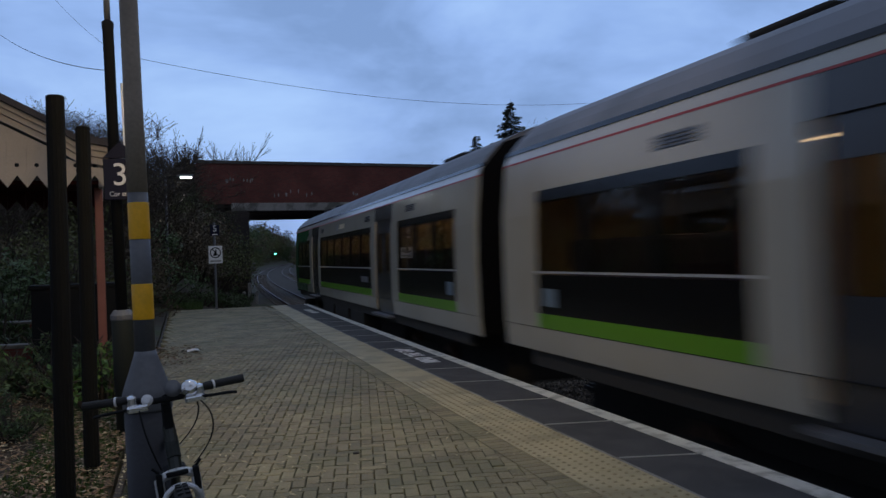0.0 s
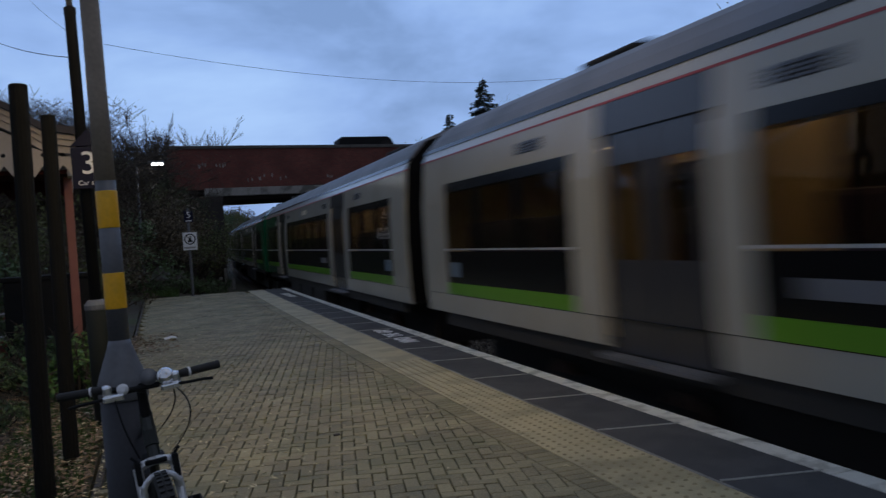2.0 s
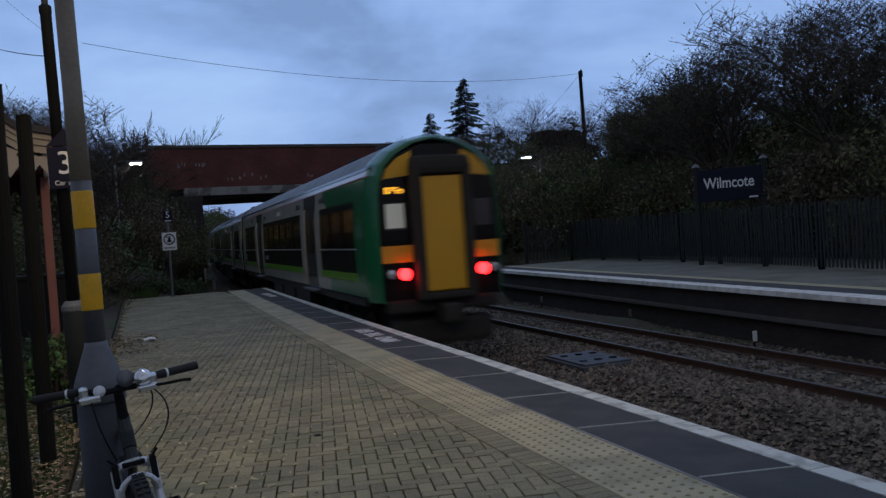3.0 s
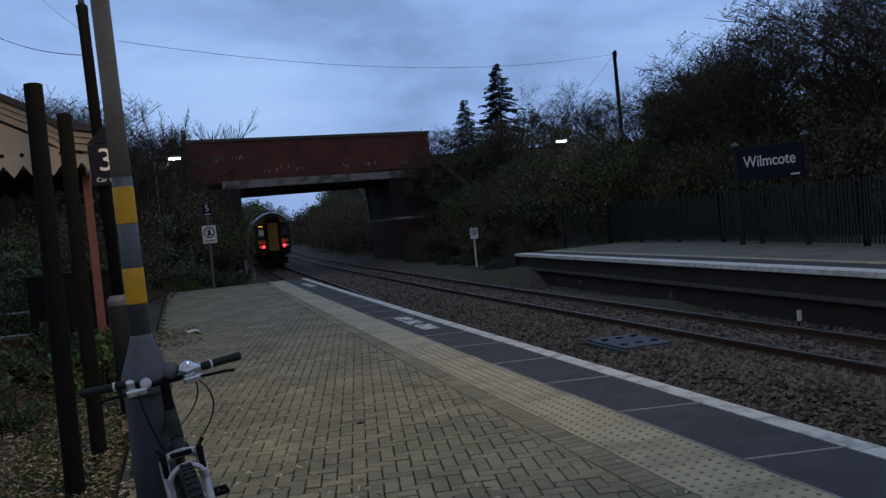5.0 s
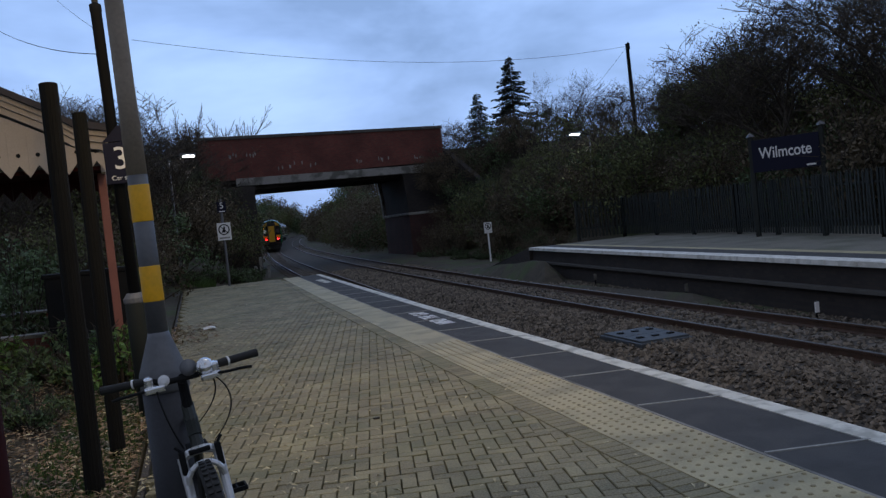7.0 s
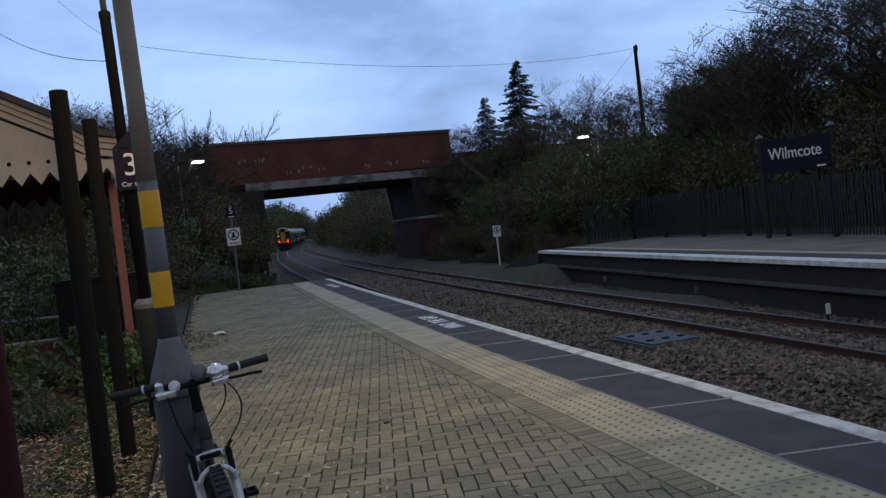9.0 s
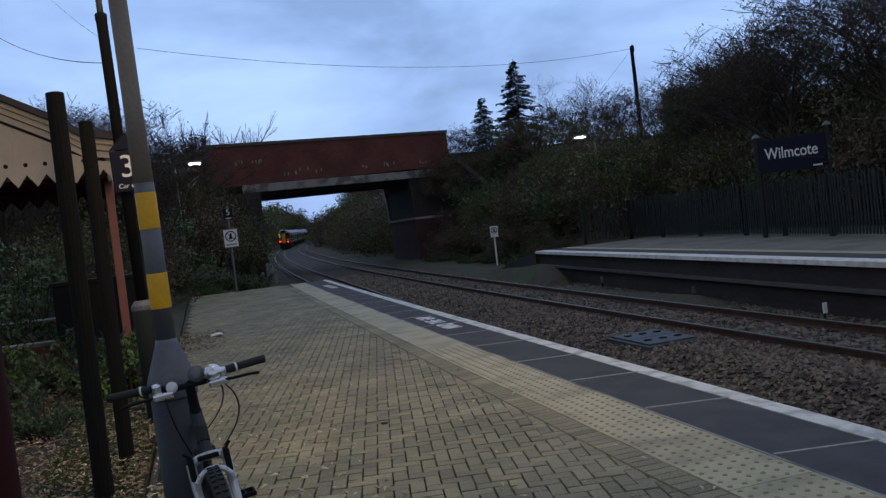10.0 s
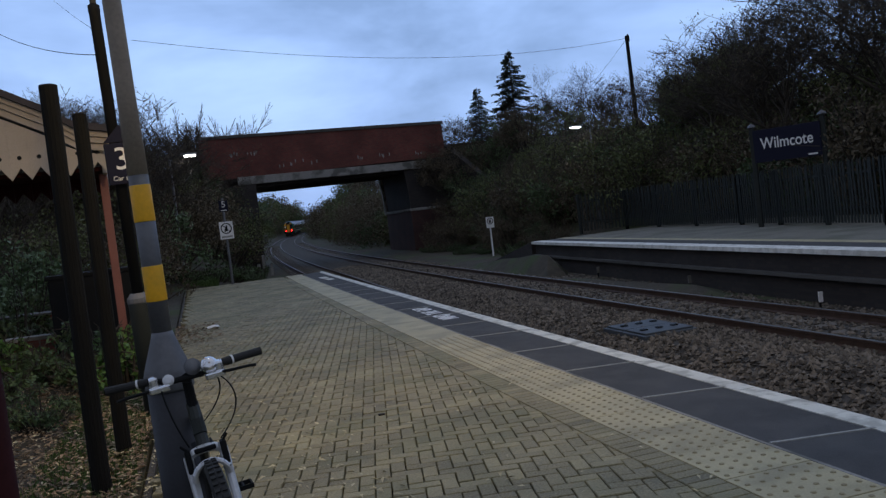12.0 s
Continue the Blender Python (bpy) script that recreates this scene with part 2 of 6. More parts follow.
# train
T_STICKER = material("pale_blue_sticker", (0.16, 0.22, 0.28), 0.5, vary=0.2, scale=9, rnd=-1)
T_CREAM = material("train_grey_white", (0.36, 0.345, 0.305), 0.2, vary=0.07, scale=1.0, bump=0.03, rnd=-1, stain=((0.32, 0.29, 0.24), 0.45, 0.8))
T_GREEN = material("train_green", (0.012, 0.13, 0.055), 0.16, vary=0.08, scale=1.0, bump=0.03, rnd=-1)
T_LIME = material("train_lime", (0.10, 0.27, 0.014), 0.3, vary=0.08, scale=1.0, bump=0.02, rnd=-1)
T_DOOR = material("train_door_grey", (0.038, 0.038, 0.043), 0.25, vary=0.1, scale=1.5, bump=0.03, rnd=-1)
T_BLACK = material("train_black", (0.007, 0.007, 0.008), 0.2, spec=0.2, vary=0.1, scale=2, bump=0.02, rnd=-1)
T_ROOF = material("train_roof", (0.15, 0.15, 0.165), 0.55, 0.1, vary=0.2, scale=1.2, bump=0.05, rnd=-1, stain=((0.06, 0.06, 0.06), 0.5, 0.9))
T_RED = material("train_red_line", (0.32, 0.03, 0.03), 0.5, vary=0.1, scale=1, bump=0, rnd=-1)
T_YELLOW = material("train_yellow", (0.62, 0.33, 0.013), 0.4, vary=0.08, scale=2, bump=0.03, rnd=-1, stain=((0.6, 0.3, 0.03), 0.4, 1.5))
T_UNDER = material("train_underframe", (0.022, 0.02, 0.018), 0.85, vary=0.4, scale=4, bump=0.3, rnd=-1)
T_SEAT = material("seat_moquette", (0.05, 0.045, 0.09), 0.9, vary=0.25, scale=8, bump=0.1, rnd=-1)
T_INNER = material("inner_panel", (0.5, 0.41, 0.26), 0.6, vary=0.06, scale=2, bump=0.02, rnd=-1)
T_GLASS = tinted_glass("train_glass", (0.56, 0.54, 0.50))
G_STRIP = glow("carriage_light", (1.0, 0.72, 0.40), 2.8)
G_TAIL = glow("tail_light", (1.0, 0.009, 0.011), 20)
G_DEST = glow("destination_led", (1.0, 0.5, 0.04), 2.5)
G_LAMP = glow("lamp_lens", (0.9, 0.97, 1.0), 22)
G_SIGNAL = glow("green_aspect", (0.05, 1.0, 0.5), 40)
SLAT_GREY = material("bench_slat", (0.10, 0.10, 0.10), 0.8, vary=0.2, scale=6)
FARPAVE = material("opposite_paving", (0.19, 0.18, 0.15), 0.9, vary=0.3, scale=0.9, bump=0.3, fine=30, stain=((0.10, 0.11, 0.07), 0.6, 0.8))


# ---- mesh helpers ----
class Geo:
    """Collects vertices and faces for one mesh."""

    def __init__(self):
        self.v, self.f, self.smooth = [], [], False

    def add(self, verts, faces):
        o = len(self.v)
        self.v.extend(tuple(p) for p in verts)
        self.f.extend(tuple(i + o for i in q) for q in faces)
        return self

    def box(self, c, s, m=None):
        x, y, z = s[0] / 2, s[1] / 2, s[2] / 2
        vs = [Vector((i * x, j * y, k * z)) for k in (-1, 1) for j in (-1, 1) for i in (-1, 1)]
        m = m or Matrix.Identity(3)
        vs = [m @ p + Vector(c) for p in vs]
        return self.add(vs, [(0, 2, 3, 1), (4, 5, 7, 6), (0, 1, 5, 4), (2, 6, 7, 3), (0, 4, 6, 2), (1, 3, 7, 5)])

    def slab(self, c, s, r, m=None):
        """A box with chamfered edges all round."""
        x, y, z = s[0] / 2, s[1] / 2, s[2] / 2
        bm = bmesh.new()
        bmesh.ops.create_cube(bm, size=1, matrix=Matrix.Diagonal((2 * x, 2 * y, 2 * z, 1)))
        bmesh.ops.bevel(bm, geom=bm.edges[:], offset=r, segments=2, profile=0.6, affect="EDGES")
        m = m or Matrix.Identity(3)
        bm.verts.index_update()
        self.add([m @ p.co + Vector(c) for p in bm.verts], [[q.index for q in f.verts] for f in bm.faces])
        bm.free()
        return self

    def rod(self, a, b, r0, r1=None, n=8, caps=True):
        a, b = Vector(a), Vector(b)
        r1 = r0 if r1 is None else r1
        d = (b - a).normalized()
        u = d.orthogonal().normalized()
        w = d.cross(u)
        vs = []
        for p, r in ((a, r0), (b, r1)):
            for i in range(n):
                t = 2 * math.pi * i / n
                vs.append(p + (u * math.cos(t) + w * math.sin(t)) * r)
        fs = [(i, (i + 1) % n, n + (i + 1) % n, n + i) for i in range(n)]
        if caps:
            fs += [tuple(range(n))[::-1], tuple(range(n, 2 * n))]
        return self.add(vs, fs)

    def pipe(self, pts, r, n=6):
        for a, b in zip(pts[:-1], pts[1:]):
            self.rod(a, b, r, r, n)
        return self

    def lathe(self, prof, n=16, c=(0, 0, 0), m=None):
        m = m or Matrix.Identity(3)
        vs, fs = [], []
        for r, z in prof:
            for i in range(n):
                t = 2 * math.pi * i / n
                vs.append(m @ Vector((r * math.cos(t), r * math.sin(t), z)) + Vector(c))
        for k in range(len(prof) - 1):
            for i in range(n):
                j = (i + 1) % n
                fs.append((k * n + i, k * n + j, (k + 1) * n + j, (k + 1) * n + i))
        fs += [tuple(range(n))[::-1], tuple((len(prof) - 1) * n + i for i in range(n))]
        return self.add(vs, fs)

    def ring(self, c, axis, R, r, n=28, k=8, arc=(0, 1)):
        axis = Vector(axis).normalized()
        u = axis.orthogonal().normalized()
        w = axis.cross(u)
        full = arc == (0, 1)
        cnt = n if full else n + 1
        vs, fs = [], []
        for i in range(cnt):
            t = 2 * math.pi * (arc[0] + (arc[1] - arc[0]) * i / n)
            o = u * math.cos(t) + w * math.sin(t)
            for j in range(k):
                s = 2 * math.pi * j / k
                vs.append(Vector(c) + o * (R + r * math.cos(s)) + axis * r * math.sin(s))
        for i in range(n):
            i2 = (i + 1) % cnt
            for j in range(k):
                j2 = (j + 1) % k
                fs.append((i * k + j, i2 * k + j, i2 * k + j2, i * k + j2))
        return self.add(vs, fs)

    def prism(self, outline, y0, y1):
        """An outline in x, z drawn out along y."""
        n = len(outline)
        vs = [(x, y0, z) for x, z in outline] + [(x, y1, z) for x, z in outline]
        fs = [tuple(range(n)), tuple(range(2 * n - 1, n - 1, -1))] + [(i, n + i, n + (i + 1) % n, (i + 1) % n) for i in range(n)]
        return self.add(vs, fs)

    def loft(self, sections, closed=True):
        n = len(sections[0])
        vs = [p for s in sections for p in s]
        fs = []
        for k in range(len(sections) - 1):
            for i in range(n if closed else n - 1):
                j = (i + 1) % n
                fs.append((k * n + i, (k + 1) * n + i, (k + 1) * n + j, k * n + j))
        if closed:
            fs += [tuple(range(n)), tuple((len(sections) - 1) * n + i for i in range(n))[::-1]]
        return self.add(vs, fs)

    def mesh(self, name, mat):
        me = bpy.data.meshes.new(name)
        me.from_pydata([tuple(p) for p in self.v], [], self.f)
        me.materials.append(mat)
        me.validate()
        if self.smooth:
            for p in me.polygons:
                p.use_smooth = True
        else:
            bm = bmesh.new()
            bm.from_mesh(me)
            bmesh.ops.recalc_face_normals(bm, faces=bm.faces[:])
            bm.to_mesh(me)
            bm.free()
        return me


def array_mesh(name, verts, faces, mat):
    me = bpy.data.meshes.new(name)
    me.from_pydata(verts.tolist(), [], faces.tolist())
    me.materials.append(mat)
    return me


def part(name, geo, mat, parent, label="", smooth=False):
    geo.smooth = geo.smooth or smooth
    ob = new(name, geo.mesh(name, mat))
    ob.parent = parent
    return tagged(ob, label)


def thing(name, m, label, category, group="", kind=""):
    ob = new(name)
    ob.empty_display_size = 0.2
    ob.matrix_basis = m
    return tagged(ob, label, category, group, kind)


def solid(name, geo, mat, label, category="", kind="structure", smooth=False):
    geo.smooth = smooth
    return tagged(new(name, geo.mesh(name, mat)), label, category, "", kind)


def lettering(name, text, size, mat, parent, m, extrude=0.003, bold=0.0):
    cu = bpy.data.curves.new(name, "FONT")
    cu.body, cu.size, cu.extrude, cu.align_x, cu.align_y = text, size, extrude, "CENTER", "CENTER"
    cu.offset = bold
    tmp = bpy.data.objects.new(name, cu)
    scene.collection.objects.link(tmp)
    dg = bpy.context.evaluated_depsgraph_get()
    me = bpy.data.meshes.new_from_object(tmp.evaluated_get(dg))
    bpy.data.objects.remove(tmp)
    me.materials.clear()
    me.materials.append(mat)
    ob = new(name, me)
    ob.parent = parent
    ob.matrix_basis = m
    return ob


# ---- the plan ----
def edge(y):
    """x of the platform edge; the line bends away to the right."""
    return 0.0058 * y + 0.000318 * y * y


def rise(y):
    """The line climbs into the distance."""
    return 1.75e-5 * y * abs(y) if y > 0 else 0.0


RAILZ = -0.86


def dip(y):
    """The near track lies a little lower beside the platform."""
    t = min(1, max(0, (y - 18) / 27))
    return -0.15 * (1 - t * t * (3 - 2 * t))


TRACKS = (1.5, 5.5)
FAR_EDGE = lambda y: 6.62 + 0.077 * y
PLAT_END = 31.0


def smooth01(a, b, x):
    t = min(1, max(0, (x - a) / (b - a)))
    return t * t * (3 - 2 * t)


def ground_z(x, y):
    e = edge(max(-60, min(y, 420)))
    rel = x - e
    bed = RAILZ - 0.30 + rise(min(y, 420))
    mid = smooth01(28, 40, y)
    # left of the line
    flat = -0.06
    left_near = flat + 1.6 * smooth01(-8.5, -20, x)
    left_far = bed + 0.25 + (5.2 - bed) * smooth01(-1.0, -10.0, rel) * (0.75 + 0.25 * smooth01(35, 55, y))
    left = left_near * (1 - mid) + left_far * mid
    # right of the line
    right_near = -0.3 + 4.2 * smooth01(14.5, 26, x)
    right_far = bed + 0.22 + (3.3 + 2.9 * smooth01(50, 60, y) - bed) * smooth01(11.0, 20, rel)
    right = right_near * (1 - mid) + right_far * mid
    if rel < -0.4:
        z = left
    elif rel > 7.9:
        z = right
    else:
        z = bed
        if rel < 0.6:
            k = smooth01(-0.4, 0.6, rel)
            z = (left * (1 - k) + bed * k) if y > PLAT_END else bed
        if rel > 6.9:
            k = smooth01(6.9, 7.9, rel)
            z = right * k + bed * (1 - k)
    if -4.4 < x and rel < 0.4 and y < PLAT_END:
        z = min(z, -1.1)
    if y < 38.5 and x > FAR_EDGE(y) - 0.5 and x < 13.3:
        z = -1.1
    return z


def build_ground():
    xs = sorted(set([-1500, -700, -350, -180, -110] + list(np.arange(-80, -20, 4.0)) + list(np.arange(-20, -4.4, 0.8)) + [-4.4, -4.32, -3.9, -2, -0.5]
                    + list(np.arange(0, 9, 0.75)) + list(np.arange(9, 30, 1.1)) + list(np.arange(30, 80, 4.0)) + [110, 180, 350, 700, 1500]))
    ys = sorted(set([-600, -250, -120, -60, -30] + list(np.arange(-15, 70, 1.5)) + list(np.arange(70, 350, 6.0)) + [400, 500, 700, 1000, 1600]))
    vs = []
    for y in ys:
        for x in xs:
            z = ground_z(x, y)
            if abs(x) < 60 and 0 < y < 200 and z > -0.5:
                z += 0.12 * noise.noise((x * 0.5, y * 0.5, 0)) - 0.04
            vs.append((x, y, min(z, 0.02) if (-8 < x < -4 and y < 30) else z))
    n = len(xs)
    fs = [(j * n + i, j * n + i + 1, (j + 1) * n + i + 1, (j + 1) * n + i) for j in range(len(ys) - 1) for i in range(n - 1)]
    g = Geo()
    g.add(vs, fs)
    solid("ground", g, SOIL, "dark damp soil with moss and leaf litter", "ground")


def ribbon(g, f0, f1, z, ys, drop=0.0):
    """A strip between two lines along the platform."""
    a = [[Vector((f0(y), y, z - drop)), Vector((f1(y), y, z - drop)), Vector((f1(y), y, z)), Vector((f0(y), y, z))] for y in ys]
    g.loft(a)


def build_platforms():
    ys = list(np.arange(-14, PLAT_END + 0.01, 1.5))
    if ys[-1] < PLAT_END:
        ys.append(PLAT_END)
    g = Geo()
    ribbon(g, lambda y: -4.36, lambda y: edge(y) - 0.16, -0.06, ys, 0.9)
    solid("platform_bed", g, JOINT, "dark sandy bed between the paving blocks", "platform")
    g = Geo()
    ribbon(g, lambda y: edge(y) - 0.157, lambda y: edge(y) - 0.07, -0.09, ys, 0.95)
    solid("wall_platform", g, BLACKBRICK, "sooty brick wall under the platform edge", "wall")
    # asphalt margin and its coping with the painted line
    g = Geo()
    ribbon(g, lambda y: edge(y) - 0.79, lambda y: edge(y) - 0.17, -0.004, ys, 0.05)
    solid("platform_margin", g, ASPHALT, "dark asphalt margin along the platform edge", "platform")
    line = thing("platform_edge_line", Matrix.Identity(4), "worn white painted coping slabs along the platform edge", "edge line", kind="structure")
    y = -13.0
    while y < PLAT_END:
        y2 = min(y + 1.42, PLAT_END)
        g = Geo()
        yy = [y + 0.006, (y + y2) / 2, y2 - 0.006]
        ribbon(g, lambda q: edge(q) - 0.165, lambda q: edge(q) + 0.0, 0.0, yy, 0.09)
        part("coping_slab", g, WHITE, line)
        y = y2
    # seams across the asphalt
    seams = thing("asphalt_seams", Matrix.Identity(4), "pale sealed seams across the asphalt margin", "seams", kind="structure")
    for k in range(16):
        y = 4.25 + 1.43 * (k - 2)
        g = Geo()
        e = edge(y)
        g.box((e - 0.46, y + 0.05 * math.sin(k * 2.3), -0.001), (0.65, 0.022, 0.006), Matrix.Rotation(-0.2 + 0.03 * math.sin(k * 1.7), 3, "Z"))
        part("seam", g, SEAM, seams)
    g = Geo()
    ribbon(g, lambda y: edge(y) - 0.812, lambda y: edge(y) - 0.79, 0.0, ys, 0.05)
    solid("trim", g, CONCRETE, "pale cement joint beside the tactile paving", "trim")


def build_floor_marks():
    """Worn white warning words on the asphalt, read from the train; the far ones are too small to read."""
    y0 = 13.15
    mark = thing("platform_marking", pose(edge(y0) - 0.45, y0, 0.001, 0, 0, -0.9), "worn white stencilled warning words on asphalt", "floor marking", "markings on the platform")
    for word, y in (("MIND", -0.72), ("THE", 0.06), ("GAP", 0.72)):
        lettering("word", word, 0.34, SIGNWHITE, mark, pose(0, y, 0.002, 0, 0, 90) @ Matrix.Diagonal((0.80, 1.0, 1, 1)), 0.0015, 0.012)
    y0 = 26.4
    mark = thing("platform_marking", pose(edge(y0) - 0.45, y0, 0.001), "worn white painted words on asphalt", "floor marking", "markings on the platform")
    rng = random.Random(26)
    y = -1.0
    while y < 1.0:
        w = rng.uniform(0.10, 0.16)
        part("bar", Geo().box((0, y + w / 2, 0.001), (0.22, w, 0.004)), WHITE, mark)
        y += w + rng.choice((0.05, 0.06, 0.2))


def far_platform():
    ys = list(np.arange(-14, 32.0, 2.0)) + [32.0]
    g = Geo()
    ribbon(g, lambda y: FAR_EDGE(y) + 0.35, lambda y: FAR_EDGE(y) + 7.5, -0.012, ys, 1.1)
    solid("far_platform", g, FARPAVE, "weathered pale paving of the opposite platform", "platform")
    g = Geo()
    ribbon(g, lambda y: FAR_EDGE(y) + 0.46, lambda y: FAR_EDGE(y) + 1.15, -0.006, ys, 0.03)
    solid("far_margin", g, ASPHALT, "dark asphalt strip on the opposite platform", "platform")
    g = Geo()
    ribbon(g, lambda y: FAR_EDGE(y) + 1.153, lambda y: FAR_EDGE(y) + 1.5, -0.006, ys, 0.03)
    solid("far_tactile", g, TACTILE, "pale tactile strip on the opposite platform", "paving")
    g = Geo()
    ribbon(g, lambda y: FAR_EDGE(y) + 0.15, lambda y: FAR_EDGE(y) + 0.349, -0.105, ys, 1.2)
    solid("wall_far_platform", g, BLACKBRICK, "black sooty brick face of the opposite platform", "wall")
    # stepped corbel under the coping
    g = Geo()
    ribbon(g, lambda y: FAR_EDGE(y) - 0.02, lambda y: FAR_EDGE(y) + 0.148, -0.52, ys, 0.07)
    part("ledge", g, COPING, thing("wall_ledge", Matrix.Identity(4), "thin stone ledge along the opposite platform face", "ledge", kind="structure"))
    coping = thing("far_platform_coping", Matrix.Identity(4), "worn white painted coping stones of the opposite platform", "edge line", kind="structure")
    y = -14.0
    k = 0
    while y < 32.0:
        y2 = min(y + 0.92, 32.0)
        g = Geo()
        yy = [y + 0.008, y2 - 0.008]
        ribbon(g, lambda q: FAR_EDGE(q), lambda q: FAR_EDGE(q) + 0.45, 0.0, yy, 0.10)
        part("coping_stone", g, COPING_WHITE, coping)
        y = y2
    # ramp down at the end
    g = Geo()
    x0, x1 = FAR_EDGE(32.0), FAR_EDGE(32.0) + 3.6
    g.add([(x0, 32.005, -0.01), (x1, 32.005, -0.01), (x1 + 0.4, 38.0, -1.0), (x0 + 0.3, 38.0, -1.0), (x0, 32.005, -1.2), (x1, 32.005, -1.2), (x1 + 0.4, 38.0, -1.2), (x0 + 0.3, 38.0, -1.2)],
          [(0, 1, 2, 3), (7, 6, 5, 4), (0, 3, 7, 4), (1, 5, 6, 2), (0, 4, 5, 1), (2, 6, 7, 3)])
    solid("platform_ramp", g, BLACKBRICK, "dark sloping ramp at the end of the platform", "ramp")


def build_tracks():
    ys = [-40 + 3.0 * i for i in range(34)] + [62 + 6.0 * i for i in range(50)]
    sec = [(-0.07, -0.16), (0.07, -0.16), (0.07, -0.145), (0.012, -0.12), (0.012, -0.045), (0.036, -0.035), (0.036, -0.004), (-0.036, -0.004), (-0.036, -0.035), (-0.012, -0.045), (-0.012, -0.12), (-0.07, -0.145)]
    for c in TRACKS:
        low = dip if c < 3 else (lambda y: 0.0)
        tr = thing("railway_track", Matrix.Identity(4), "rusty steel rails on concrete sleepers in ballast", "railway track", "tracks", kind="structure")
        for s in (-0.752, 0.752):
            g = Geo()
            g.loft([[Vector((edge(y) + c + s + a, y, RAILZ + low(y) + rise(y) + b)) for a, b in sec] for y in ys])
            part("rail", g, RAIL, tr)
            g = Geo()
            g.loft([[Vector((edge(y) + c + s + a, y, RAILZ + low(y) + rise(y) + b)) for a, b in ((-0.028, -0.004), (0.028, -0.004), (0.024, 0.001), (-0.024, 0.001))] for y in ys])
            part("rail_head", g, RAILTOP, tr, "worn bright running surface")
        g = Geo()
        y = -10.0
        while y < 150:
            ang = math.atan(0.0058 + 0.000636 * y)
            g.box((edge(y) + c, y, RAILZ + low(y) + rise(y) - 0.245), (2.5, 0.25, 0.16), Matrix.Rotation(-ang, 3, "Z"))
            y += 0.66
        tagged(part("sleepers", g, SLEEPER, tr), kind="stuff")
    # ballast bed with shoulders
    g = Geo()
    outline = [(-0.05, -1.3), (-0.05, -0.22), (2.4, -0.16), (3.5, -0.10), (4.6, -0.16), (6.9, -0.19), (7.6, -0.26), (8.7, -0.30), (9.3, -0.7), (9.3, -1.3)]
    g.loft([[Vector((edge(y) + a, y, RAILZ + rise(y) + b + (dip(y) if a < 2.5 else 0))) for a, b in outline] for y in ys])
    solid("ballast", g, BED, "grey brown ballast bed between and beside the rails", "ballast")


def ballast_stones():
    rng = np.random.RandomState(4)
    n = 60000
    u = rng.rand(n)
    y = 3.0 + 47.0 * u ** 1.7
    rel = np.where(rng.rand(n) < 0.75, rng.uniform(1.5, 5.2, n), rng.uniform(5.0, 8.4, n))
    e = 0.0058 * y + 0.000318 * y * y
    z = RAILZ + 1.75e-5 * y * y + np.interp(rel, [1.5, 2.4, 3.5, 4.6, 6.9, 7.6, 8.7], [-0.18, -0.16, -0.10, -0.16, -0.19, -0.26, -0.30])
    z = z + np.where(rel < 3.4, np.interp(y, [18, 45], [-0.15, 0.0]) * np.clip((3.4 - rel) / 0.9, 0, 1), 0)
    size = rng.uniform(0.022, 0.042, n) * (1 + y / 45)
    base = np.array([(1, 0, 0), (-1, 0, 0), (0, 1, 0), (0, -1, 0), (0, 0, 0.8), (0, 0, -0.6)], float)
    ang = rng.uniform(0, 2 * np.pi, n)
    v = base[None] * (1 + rng.uniform(-0.35, 0.35, (n, 6, 3))) * size[:, None, None]
    v += rng.uniform(-0.3, 0.3, (n, 6, 3)) * size[:, None, None]
    ca, sa = np.cos(ang)[:, None], np.sin(ang)[:, None]
    vx, vy = v[..., 0] * ca - v[..., 1] * sa, v[..., 0] * sa + v[..., 1] * ca
    v = np.stack([vx, vy, v[..., 2]], -1) + np.stack([e + rel, y, z + rng.uniform(-0.01, 0.03, n)], -1)[:, None]
    f = np.array([(0, 2, 4), (2, 1, 4), (1, 3, 4), (3, 0, 4), (2, 0, 5), (1, 2, 5), (3, 1, 5), (0, 3, 5)])
    faces = (f[None] + (np.arange(n) * 6)[:, None, None]).reshape(-1, 3)
    tagged(new("ballast_stones", array_mesh("ballast_stones", v.reshape(-1, 3), faces, STONE)), "loose angular grey and brown track ballast stones", "ballast", kind="stuff")


